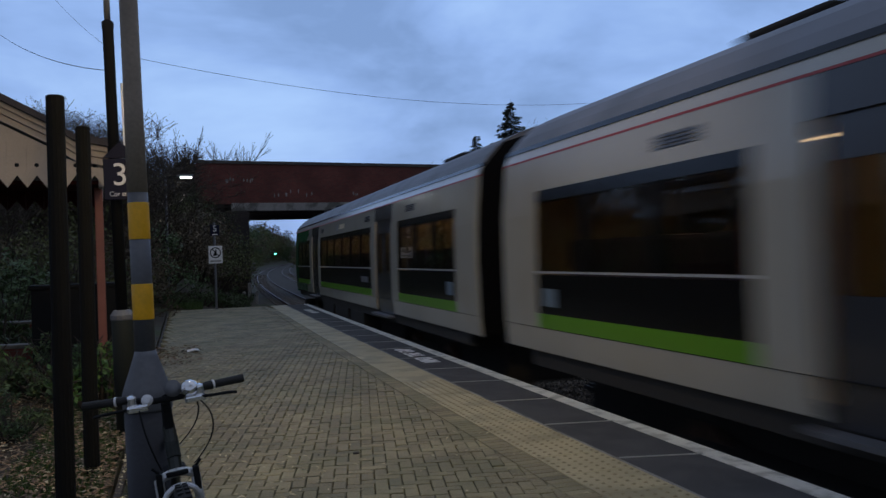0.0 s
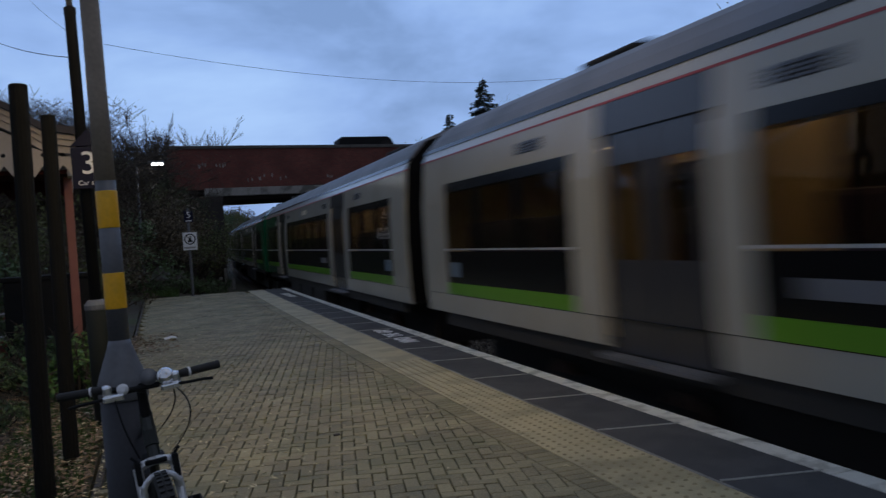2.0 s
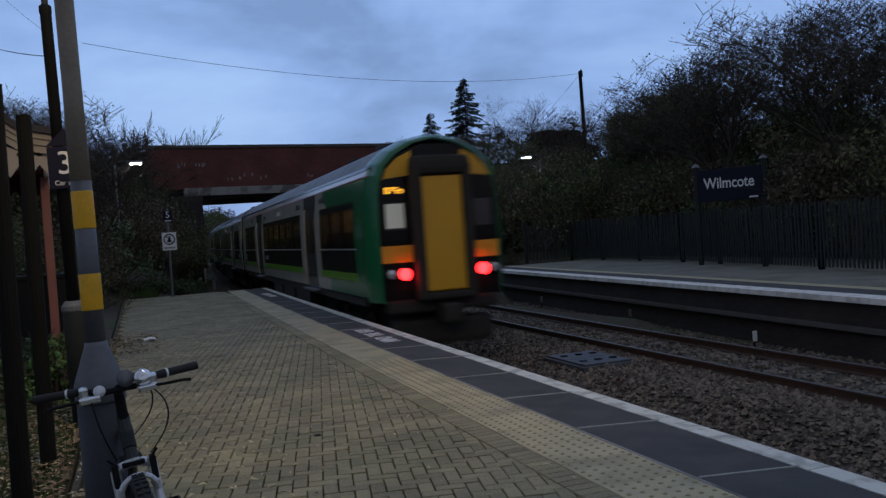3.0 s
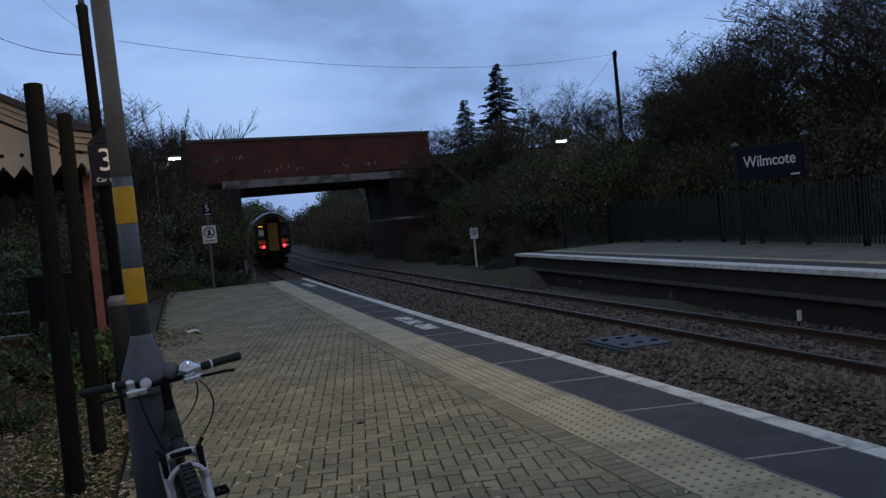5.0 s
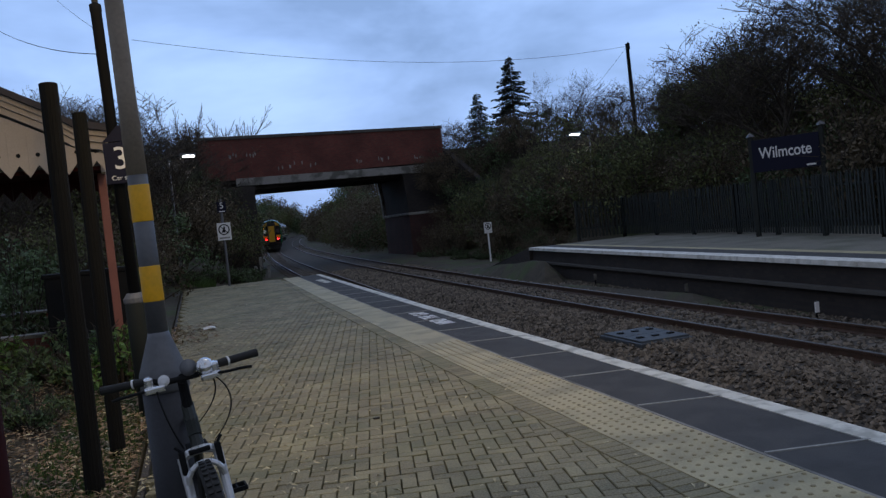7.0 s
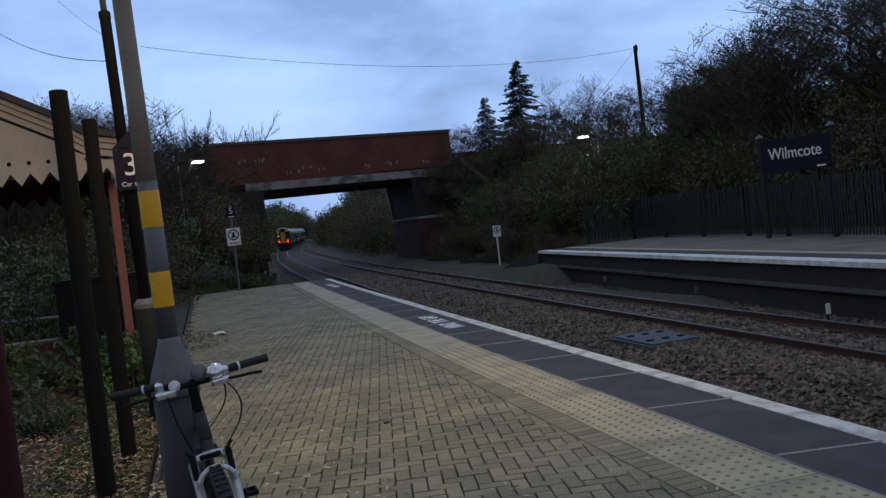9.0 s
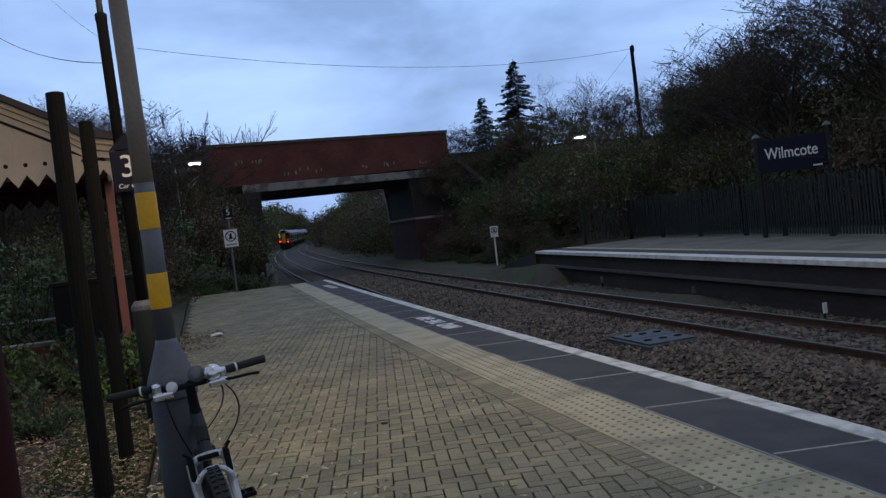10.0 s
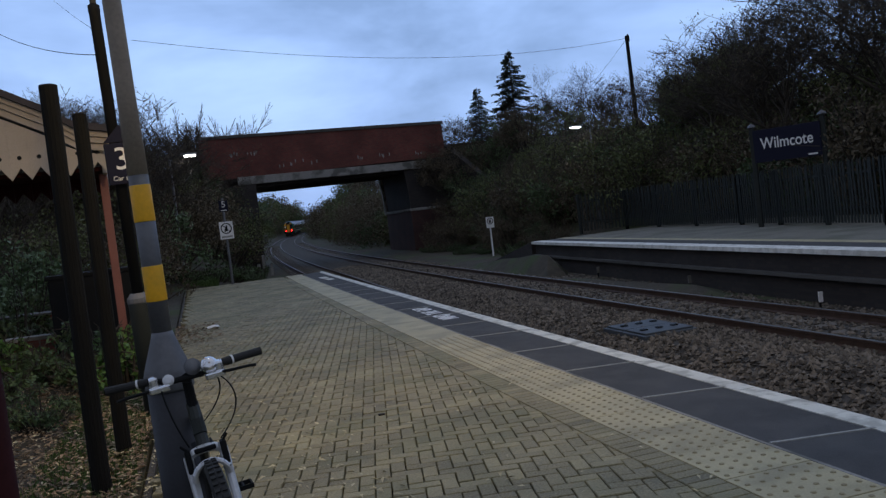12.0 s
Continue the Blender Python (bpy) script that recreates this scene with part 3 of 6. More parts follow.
def build_bridge():
    br = thing("road_bridge", pose(0, 60, 0), "red brick road bridge with weathered concrete beam over the tracks", "bridge")
    # parapet wall
    xl, xr = -2.75, 14.45
    def top(x):
        return 8.42 - 0.02 * (x - xl)
    g = Geo()
    g.add([(x, y, z) for y in (0, 0.45) for x, z in ((xl, 5.6), (xr, 5.7), (xr, top(xr)), (xl, top(xl)))], [(0, 1, 2, 3), (7, 6, 5, 4), (0, 4, 5, 1), (1, 5, 6, 2), (2, 6, 7, 3), (3, 7, 4, 0)])
    part("parapet", g, REDBRICK, br, "weathered red brick parapet with white marks")
    srng = random.Random(31)
    for cx, cz, n in ((2.9, 6.25, 4), (5.1, 6.2, 3), (3.9, 6.35, 2), (-0.4, 7.3, 5), (0.6, 7.25, 4), (8.2, 6.2, 3), (9.9, 6.25, 4), (12.6, 6.1, 3)):
        for k in range(n):
            g = Geo()
            px, pz = cx + srng.uniform(-0.45, 0.45), cz + srng.uniform(-0.12, 0.12)
            ring = [(px + srng.uniform(0.03, 0.07) * math.cos(q), pz + srng.uniform(0.05, 0.19) * math.sin(q)) for q in [0.8 * i for i in range(8)]]
            g.prism(ring, -0.006, 0.002)
            part("salt_stain", g, CONCRETE, br, "pale lime salt bloom on the brickwork")
    x = xl - 0.1
    while x < xr:
        w = min(1.05, xr + 0.1 - x)
        g = Geo()
        g.slab((x + w / 2, 0.22, top(x + w / 2) + 0.11), (w - 0.02, 0.62, 0.22), 0.03, Matrix.Rotation(0.02, 3, "Y"))
        part("coping_stone", g, COPING, br)
        x += w
    g = Geo()
    g.add([(x, y, z) for y in (0, 0.45) for x, z in ((xl, 5.6), (xr, 5.7), (xr, top(xr)), (xl, top(xl)))], [(0, 1, 2, 3), (7, 6, 5, 4), (0, 4, 5, 1), (1, 5, 6, 2), (2, 6, 7, 3), (3, 7, 4, 0)])
    g.v = [(p[0], p[1] + 7.4, p[2]) for p in g.v]
    part("parapet", g, REDBRICK, br)
    # beam faces and soffit
    for yy, nm in ((-0.12, "beam"), (7.42, "beam")):
        g = Geo()
        g.slab((6.2, yy + 0.28, 5.34), (13.4, 0.55, 0.55), 0.03, Matrix.Rotation(0.010, 3, "Y"))
        part(nm, g, CONCRETE, br, "stained pale concrete beam")
    g = Geo()
    g.box((6.2, 4.0, 5.12), (13.2, 7.0, 0.5))
    part("deck", g, BLACKBRICK, br, "dark sooty deck")
    for k in range(5):
        part("girder", Geo().box((6.2, 1.1 + 1.35 * k, 4.86), (13.2, 0.32, 0.14)), BLACKBRICK, br)
    g = Geo()
    g.box((6, 3.92, 6.0), (17, 6.9, 1.2))
    part("road_deck", g, ASPHALT, br)
    # abutments with a pilaster and string course
    g = Geo()
    g.box((-1.15, 3.9, 1.9), (3.6, 8.2, 6.4))
    g.box((-3.6, 2.2, 2.6), (1.4, 4.5, 5.6))
    part("abutment", g, BLACKBRICK, br, "dark brick abutment overgrown with ivy")
    g = Geo()
    g.box((13.65, 3.9, 0.35), (4.6, 8.2, 3.3))
    part("abutment", g, DARKRED, br, "sooty red brick abutment")
    # concrete pier in shade: the shade is given by the dark brick colour
    g = Geo()
    g.prism([(11.42, 2.18), (15.9, 2.18), (15.9, 5.06), (11.2, 5.06), (11.3, 4.2), (11.38, 3.2)], 0.05, 7.7)
    part("pier_shaft", g, BLACKBRICK, br, "flared pier above the string course, shade put into its dark colour")
    g = Geo()
    g.slab((12.75, -0.08, 2.09), (2.9, 0.36, 0.19), 0.05)
    g.slab((11.40, 4.0, 2.09), (0.3, 8.0, 0.19), 0.05)
    part("string_course", g, CONCRETE, br, "pale stone string course")
    # pale strip up the far corner of the pier
    g = Geo()
    g.prism([(11.22, 2.0), (11.62, 2.0), (11.5, 3.2), (11.4, 4.2), (11.3, 5.06), (10.95, 5.06), (11.08, 4.2), (11.18, 3.2)], 7.72, 8.1)
    part("corner_stones", g, CONCRETE, br, "pale flared strip at the far pier corner")
    # sloping wing wall
    g = Geo()
    for a, b, mat_z in (((14.4, 0.1), (17.4, -5.5), 0),):
        g.add([(a[0], a[1], -1.2), (b[0], b[1], -1.2), (b[0], b[1], 1.6), (a[0], a[1], 6.6), (a[0] + 0.5, a[1] + 0.2, -1.2), (b[0] + 0.5, b[1] + 0.2, -1.2), (b[0] + 0.5, b[1] + 0.2, 1.6), (a[0] + 0.5, a[1] + 0.2, 6.6)],
              [(0, 1, 2, 3), (7, 6, 5, 4), (0, 4, 5, 1), (1, 5, 6, 2), (2, 6, 7, 3), (3, 7, 4, 0)])
    part("wing_wall", g, BLACKBRICK, br, "sloping dark brick wing wall")


# ---- the train ----
CAR_L = 25.5
CAR_BACK = (78.85, 52.25, 26.6, 0.0)


def side_x(z):
    """Half width of the body at a height above the platform."""
    return float(np.interp(z, [0.3, 0.7, 1.2, 2.0, 2.72, 2.95, 3.2, 3.4, 3.52], [1.33, 1.365, 1.37, 1.365, 1.30, 1.2, 0.93, 0.55, 0.0]))


def side_panel(g, u0, u1, z0, z1, s, out=0.0, depth=0.04, nz=3):
    """A curved panel of the body side: u along the car, z up, s the side."""
    zs = [z0 + (z1 - z0) * i / nz for i in range(nz + 1)]
    n = len(zs)
    vs = []
    for dx in (out, out - depth):
        for u in (u0, u1):
            vs += [(s * (side_x(z) + dx), u, z) for z in zs]
    fs = []
    for i in range(nz):
        fs.append((i, i + 1, n + i + 1, n + i))
        fs.append((2 * n + i, 3 * n + i, 3 * n + i + 1, 2 * n + i + 1))
        fs.append((i, 2 * n + i, 2 * n + i + 1, i + 1))
        fs.append((n + i, n + i + 1, 3 * n + i + 1, 3 * n + i))
    fs.append((0, n, 3 * n, 2 * n))
    fs.append((nz, 2 * n + nz, 3 * n + nz, n + nz))
    g.add(vs, fs)


DOORS = ((6.3, 7.9), (18.0, 19.6))
BANDS = ((1.65, 5.6, 3), (8.5, 17.45, 6), (20.3, 24.4, 3))
GREEN_TO = 4.6
WIN0, WIN1 = 0.86, 2.30


def build_car():
    """One carriage with a gangwayed driving cab at u = 0; u runs back along local -y from there."""
    car = thing("train_car", Matrix.Identity(4), "green and cream diesel train carriage with dark window band", "train", "train carriages")
    for s in (-1, 1):
        def panel(name, u0, u1, z0, z1, mat, out=0.0, label="", depth=0.04, nz=3):
            g = Geo()
            side_panel(g, -u0, -u1, z0, z1, s, out, depth, nz)
            return part(name, g, mat, car, label)
        # skirt, lime strip, window band, fascia
        stops = [0.0, GREEN_TO, DOORS[0][0] - 0.12, DOORS[0][1] + 0.12, DOORS[1][0] - 0.12, DOORS[1][1] + 0.12, CAR_L]
        for i, (a, b, mat) in enumerate(((1.0, stops[1], T_GREEN), (stops[1], stops[2], T_CREAM), (stops[3], stops[4], T_CREAM), (stops[5], CAR_L, T_CREAM))):
            panel("skirt_panel", a, b, 0.38, 0.665, mat)
            panel("fascia_panel", a, b, WIN1, 2.70, mat)
        g = Geo()
        zz = [WIN1 + 0.005, 2.43, 2.56, 2.695]
        for z0, z1, a0, a1 in zip(zz[:-1], zz[1:], (0.05, 0.35, 0.52), (0.35, 0.52, 0.6)):
            pts = [(s * (side_x(z) + d), -(GREEN_TO + a), z) for d in (0.004, -0.01) for z, a in ((z0, -0.05), (z1, -0.05), (z1, a1), (z0, a0))]
            g.add(pts, [(0, 1, 2, 3), (7, 6, 5, 4), (0, 4, 5, 1), (1, 5, 6, 2), (2, 6, 7, 3), (3, 7, 4, 0)])
        part("green_sweep", g, T_GREEN, car, "green paint sweeping up over the cream")
        for a, b in ((stops[2], stops[3]), (stops[4], stops[5])):
            panel("fascia_panel", a, b, WIN1 + 0.1, 2.70, T_DOOR, -0.002)
        for a, b, n in BANDS:
            panel("lime_strip", a - 0.05, b, 0.672, WIN0 - 0.02, T_LIME, 0.0, "bright lime green strip")
            panel("lower_band", a, b, WIN0 - 0.02, 1.30, T_BLACK, -0.004, nz=2)
            panel("waist_line", a, b, 1.318, 1.342, ALLOY, 0.004, "thin silver waist line", nz=1)
            panel("band_top", a, b, 2.17, WIN1, T_BLACK, -0.004, nz=1)
            w = (b - a) / n
            for k in range(n):
                panel("window_post", a + k * w - 0.0 if k else a, a + k * w + 0.16, 1.342, 2.17, T_BLACK, -0.004, nz=2)
                panel("window", a + k * w + 0.16, a + (k + 1) * w, 1.342, 2.17, T_GLASS, -0.008, "tinted carriage window", depth=0.012, nz=2)
        # pillars between bands and doors
        for a, b, mat in ((1.0, 1.7, T_GREEN), (5.6, stops[2] + 0.05, T_CREAM), (stops[3] - 0.05, 8.5, T_CREAM), (17.45, stops[4] + 0.05, T_CREAM), (stops[5] - 0.05, 20.3, T_CREAM), (24.4, CAR_L, T_CREAM)):
            panel("pillar", a, b, 0.668, WIN1, mat, 0.002, nz=6)
        for d0, d1 in DOORS:
            mid = (d0 + d1) / 2
            for a, b in ((d0, mid - 0.01), (mid + 0.01, d1)):
                door = panel("door", a, b, 0.34, 1.22, T_DOOR, -0.03, "grey sliding passenger door", nz=3)
                for q0, q1, r0, r1 in ((a, a + 0.14, 1.22, 2.1), (b - 0.14, b, 1.22, 2.1), (a, b, 2.1, 2.4)):
                    g = Geo()
                    side_panel(g, -q0, -q1, r0, r1, s, -0.03)
                    part("door_frame", g, T_DOOR, door)
                g = Geo()
                side_panel(g, -a - 0.14, -b + 0.14, 1.22, 2.1, s, -0.036, 0.012)
                part("door_glass", g, T_GLASS, door)
            g = Geo()
            g.box((s * 1.40, -mid, 0.31), (0.16, d1 - d0 + 0.1, 0.04))
            part("door_step", g, T_ROOF, car)
        # lines along the cantrail, vents
        panel("cantrail_line", 0.7, CAR_L, 2.70, 2.722, T_RED, 0.003, "thin red line along the cantrail", nz=1)
        panel("cantrail_edge", 0.7, CAR_L, 2.724, 2.84, T_CREAM, 0.0, nz=1)
        panel("gutter", 0.7, CAR_L, 2.84, 2.90, T_BLACK, 0.012, nz=1)
        for u in (5.0, 8.6, 16.6, 21.0):
            vent = panel("vent", u, u + 0.7, 2.44, 2.58, T_ROOF, 0.001, nz=1)
            for k in range(4):
                g = Geo()
                side_panel(g, -u - 0.03, -u - 0.67, 2.45 + 0.033 * k, 2.465 + 0.033 * k, s, 0.012, 0.02, 1)
                part("slat", g, T_DOOR, vent)
        panel("emblem", 12.1, 12.4, 2.40, 2.58, T_ROOF, 0.003, "faded grey emblem", 0.01, 1)
        panel("name_plate", 12.6, 13.5, 2.43, 2.56, T_INNER, 0.003, "pale rectangular plate", 0.01, 1)
        panel("seat_notice", 16.1, 17.0, 0.98, 1.12, T_ROOF, 0.0, "pale smeared notice on the dark band", 0.01, 1)
        panel("window_sticker", 23.9, 24.2, 0.93, 1.14, T_STICKER, 0.0, "pale blue sticker on the dark band", 0.01, 1)
        panel("skirt_joint", 1.0, CAR_L, 0.666, 0.671, T_BLACK, 0.004, nz=1)
        # solebar and underframe boxes
        g = Geo()
        g.box((s * 1.22, -CAR_L / 2 - 0.4, 0.28), (0.12, CAR_L - 2.2, 0.2))
        part("solebar", g, T_UNDER, car)
        for u0, u1 in ((8.2, 10.6), (11.0, 13.3), (13.8, 15.8)):
            part("equipment_box", Geo().slab((s * 1.0, -(u0 + u1) / 2, -0.12), (0.55, u1 - u0, 0.62), 0.03), T_UNDER, car, "sooty underframe equipment box")
    # roof
    zs = [2.90, 3.05, 3.2, 3.32, 3.42, 3.49, 3.52]
    prof = [(-side_x(z) * (0.985 if z > 3.4 else 1), z) for z in zs] + [(side_x(z) * (0.985 if z > 3.4 else 1), z) for z in zs[-2::-1]]
    g = Geo()
    outer = [[Vector((x, -u, z)) for x, z in prof] + [Vector((x * 0.95, -u, z - 0.07)) for x, z in prof[::-1]] for u in (1.0, CAR_L)]
    g.loft(outer)
    part("roof", g, T_ROOF, car, "grey ribbed metal roof")
    for u, l, w, h in ((2.6, 1.0, 0.7, 0.13), (5.6, 0.9, 0.7, 0.08), (20.4, 1.4, 0.7, 0.08)):
        g = Geo()
        g.slab((0, -u - l / 2, 3.50), (w, l, h), 0.05)
        part("roof_pod", g, T_UNDER, car)
    # inside: floor, ceiling with light strips, seats, end walls
    g = Geo()
    g.box((0, -CAR_L / 2 - 0.3, 0.40), (2.5, CAR_L - 1.6, 0.08))
    part("floor", g, T_UNDER, car)
    g = Geo()
    g.box((0, -CAR_L / 2 - 0.3, 2.62), (2.3, CAR_L - 2.0, 0.05))
    part("ceiling", g, T_INNER, car)
    for s in (-1, 1):
        for k in range(5):
            g = Geo()
            g.box((s * 0.62, -3.6 - 4.5 * k, 2.585), (0.2, 3.4, 0.02))
            part("light_strip", g, G_STRIP, car, "warm glowing ceiling light")
        g = Geo()
        for u0, u1 in ((1.9, 5.4), (8.7, 17.2), (20.5, 24.2)):
            g.box((s * 1.0, -(u0 + u1) / 2, 2.28), (0.34, u1 - u0, 0.03))
        part("luggage_rack", g, ALLOY, car)
        for u0, u1 in ((1.65, 5.6), (8.5, 17.45), (20.3, 24.4)):
            part("inner_lining", Geo().box((s * 1.22, -(u0 + u1) / 2, 2.37), (0.03, u1 - u0, 0.42)), T_INNER, car, "warm lit lining above the windows")
    for s in (-1, 1):
        for u in (2.4, 3.3, 4.2, 5.1, 9.2, 10.1, 11.2, 12.1, 13.0, 14.1, 15.0, 15.9, 16.8, 20.9, 21.8, 22.7, 23.6):
            g = Geo()
            g.slab((s * 0.82, -u, 1.22), (0.92, 0.13, 0.95), 0.05)
            g.slab((s * 0.82, -u - 0.26, 0.88), (0.92, 0.46, 0.13), 0.04)
            part("seat", g, T_SEAT, car)
    for u in (1.55, 5.85, 8.2, 17.7, 19.95, CAR_L - 0.06):
        g = Geo()
        if u in (1.55, CAR_L - 0.06):
            g.box((0, -u, 1.5), (2.56, 0.06, 2.2))
        else:
            for s in (-1, 1):
                g.box((s * 0.83, -u, 1.35), (0.9, 0.05, 1.9))
        part("bulkhead", g, T_INNER, car)
    # inner end
    g = Geo()
    g.prism([(-1.3, 0.4), (1.3, 0.4), (1.34, 1.5), (1.25, 2.8), (0.9, 3.2), (0, 3.48), (-0.9, 3.2), (-1.25, 2.8), (-1.34, 1.5)], -CAR_L - 0.01, -CAR_L + 0.05)
    part("end_wall", g, T_BLACK, car)
    g = Geo()
    g.slab((0, -CAR_L - 0.27, 1.65), (1.25, 0.53, 2.3), 0.06)
    part("gangway", g, T_UNDER, car, "black rubber gangway bellows")
    g = Geo()
    g.slab((0, -12.5, -0.22), (1.7, 12.0, 0.95), 0.05)
    g.slab((0, -3.6, -0.1), (1.3, 5.0, 0.8), 0.05)
    g.slab((0, -21.6, -0.1), (1.3, 6.0, 0.8), 0.05)
    part("underframe", g, T_UNDER, car, "black sooty underframe")
    # bogies
    for u in (4.4, 20.6):
        bogie = part("bogie", Geo().slab((0, -u, -0.35), (2.1, 2.9, 0.24), 0.04).box((0.95, -u, -0.42), (0.16, 3.1, 0.3)).box((-0.95, -u, -0.42), (0.16, 3.1, 0.3)), T_UNDER, car)
        for du in (-1.3, 1.3):
            for s in (-0.75, 0.75):
                g = Geo()
                g.lathe([(0.0, -0.06), (0.42, -0.06), (0.46, 0.05), (0.42, 0.06), (0, 0.06)], 20, (s, -u + du, RAILZ + 0.33), Matrix.Rotation(math.pi / 2, 3, "Y"))
                part("wheel", g, RAIL, bogie)
    build_cab(car)
    return car


def build_cab(car):
    """The driving end, tapered, with a yellow corridor door between two windows."""
    def hw(z):
        return side_x(z)
    # side cheeks from the body to the narrower front
    zs = [0.30, 0.7, 1.2, 1.7, 2.3, 2.72, 2.95, 3.2, 3.4, 3.5]
    for s in (-1, 1):
        g = Geo()
        secs = []
        for u, k, dz in ((1.0, 1.0, 0), (0.8, 0.992, -0.01), (0.56, 0.955, -0.04), (0.42, 0.92, -0.07), (0.36, 0.885, -0.1)):
            secs.append([Vector((s * hw(z) * k, -u, z + dz * max(0, (z - 2.4)))) for z in zs] + [Vector((s * (hw(z) * k - min(0.06, hw(z) * k)), -u, z + dz * max(0, (z - 2.4)) - 0.02)) for z in zs[::-1]])
        g.loft(secs)
        part("cab_side", g, T_GREEN, car, "green tapered cab side", smooth=False)
    # front plate: black mask, yellow panels, windows
    y = -0.35
    g = Geo()
    g.prism([(-1.17, 0.32), (1.17, 0.32), (1.19, 1.5), (1.17, 2.35), (1.05, 2.75), (0.75, 3.08), (0.3, 3.26), (-0.3, 3.26), (-0.75, 3.08), (-1.05, 2.75), (-1.17, 2.35), (-1.19, 1.5)], y - 0.05, y - 0.0)
    part("front_mask", g, T_BLACK, car)
    for s in (-1, 1):
        g = Geo()
        g.prism([(s * 0.52, 1.04), (s * 1.17, 1.04), (s * 1.18, 1.36), (s * 0.52, 1.36)], y + 0.002, y + 0.03)
        part("yellow_panel", g, T_YELLOW, car, "yellow warning panel")
        g = Geo()
        g.prism([(s * 0.50, 2.68), (s * 1.07, 2.62), (s * 0.98, 2.82), (s * 0.76, 3.02), (s * 0.50, 3.14)], y + 0.002, y + 0.03)
        part("yellow_panel", g, T_YELLOW, car)
        g = Geo()
        g.slab((s * 0.86, y + 0.006, 2.00), (0.56, 0.02, 1.16), 0.008)
        part("windscreen", g, T_BLACK if s > 0 else T_BLACK, car, "dark cab windscreen")
        g = Geo()
        g.slab((s * 0.86, y + 0.012, 1.91), (0.42, 0.016, 0.52), 0.007)
        part("cab_pane", g, T_DOOR, car, "dim grey cab pane")
        g = Geo()
        g.slab((s * 0.90, y + 0.05, 0.83), (0.54, 0.10, 0.24), 0.04)
        cluster = part("lamp_housing", g, T_BLACK, car)
        g = Geo()
        g.lathe([(0, 0), (0.085, 0), (0.085, 0.03), (0, 0.035)], 14, (s * 0.78, y + 0.09, 0.82), Matrix.Rotation(-math.pi / 2, 3, "X"))
        part("headlamp", g, CHROME, cluster)
        g = Geo()
        g.lathe([(0, 0), (0.09, 0), (0.09, 0.03), (0, 0.035)], 14, (s * 1.03, y + 0.09, 0.83), Matrix.Rotation(-math.pi / 2, 3, "X"))
        part("side_lamp", g, CHROME, cluster)
    # gangway frame and door
    g = Geo()
    g.slab((-0.49, -0.17, 1.62), (0.18, 0.36, 2.5), 0.05)
    g.slab((0.49, -0.17, 1.62), (0.18, 0.36, 2.5), 0.05)
    g.slab((0, -0.17, 2.84), (1.16, 0.36, 0.36), 0.12)
    g.slab((0, -0.17, 0.38), (1.16, 0.36, 0.14), 0.05)
    part("gangway_frame", g, T_UNDER, car, "black rubber gangway frame")
    g = Geo()
    g.slab((0, -0.16, 1.55), (0.80, 0.18, 2.16), 0.03)
    part("gangway_door", g, T_YELLOW, car, "dirty yellow corridor end door")
    # coupler, valance
    g = Geo()
    g.slab((0, -0.1, 0.05), (0.36, 0.6, 0.36), 0.06)
    g.slab((0, -0.65, -0.33), (2.0, 0.5, 0.5), 0.1)
    g.slab((0, -0.55, 0.2), (2.2, 0.5, 0.26), 0.06)
    part("coupler", g, T_UNDER, car, "black coupler and valance")


def set_tail(car):
    """Lit red lamps and the destination display of the last cab."""
    for s in (-1, 1):
        g = Geo()
        g.lathe([(0, 0), (0.115, 0), (0.115, 0.03), (0, 0.04)], 16, (s * 0.78, -0.215, 0.82), Matrix.Rotation(-math.pi / 2, 3, "X"))
        part("tail_lamp", g, G_TAIL, car, "glowing red tail lamp")
    g = Geo()
    rng = random.Random(5)
    for r in range(3):
        for k in range(7):
            if rng.random() < 0.75:
                g.box((1.02 - 0.05 * k, -0.325, 2.36 + 0.042 * r), (0.034, 0.012, 0.026))
    part("destination_display", g, G_DEST, car, "orange lit destination display")
    g = Geo()
    g.slab((0.88, -0.322, 1.92), (0.36, 0.012, 0.46), 0.005)
    part("lit_pane", g, glow("cab_glow", (0.85, 0.9, 0.8), 0.035), car, "dimly lit cab window")


def tail_y(t):
    return 15.0 + (27.4 * (t - 3) if t < 3 else 25.35 * (t - 3) + 2.05 * 0.6 * (1 - math.exp(-(t - 3) / 0.6)))


def track_point(y):
    return Vector((edge(y) + TRACKS[0], y, rise(y)))


def car_pose(y_front, y_back, flip):
    """From the cab end to the inner end of a car along the track."""
    a, b = track_point(y_front), track_point(y_back)
    d = (a - b) if not flip else (b - a)
    head = a if not flip else b
    return Matrix.Translation(head) @ d.to_track_quat("Y", "Z").to_matrix().to_4x4()


# ---- plants ----
def leaf_cloud(rng, centres, radii, n, size, flat=0.8):
    """Small leaves scattered through overlapping clumps."""
    k = rng.randint(0, len(centres), n)
    d = rng.normal(size=(n, 3))
    d /= np.linalg.norm(d, axis=1)[:, None]
    r = rng.rand(n) ** 0.45
    c = centres[k] + d * (radii[k] * r)[:, None] * np.array([1, 1, flat])
    a = rng.normal(size=(n, 3))
    a /= np.linalg.norm(a, axis=1)[:, None]
    b = np.cross(a, rng.normal(size=(n, 3)))
    b /= np.linalg.norm(b, axis=1)[:, None] + 1e-9
    s = size * rng.uniform(0.6, 1.4, n)[:, None]
    v = np.stack([c - a * s, c + b * s * 0.45, c + a * s, c - b * s * 0.45], 1)
    f = np.arange(n * 4).reshape(n, 4)
    return v.reshape(-1, 3), f


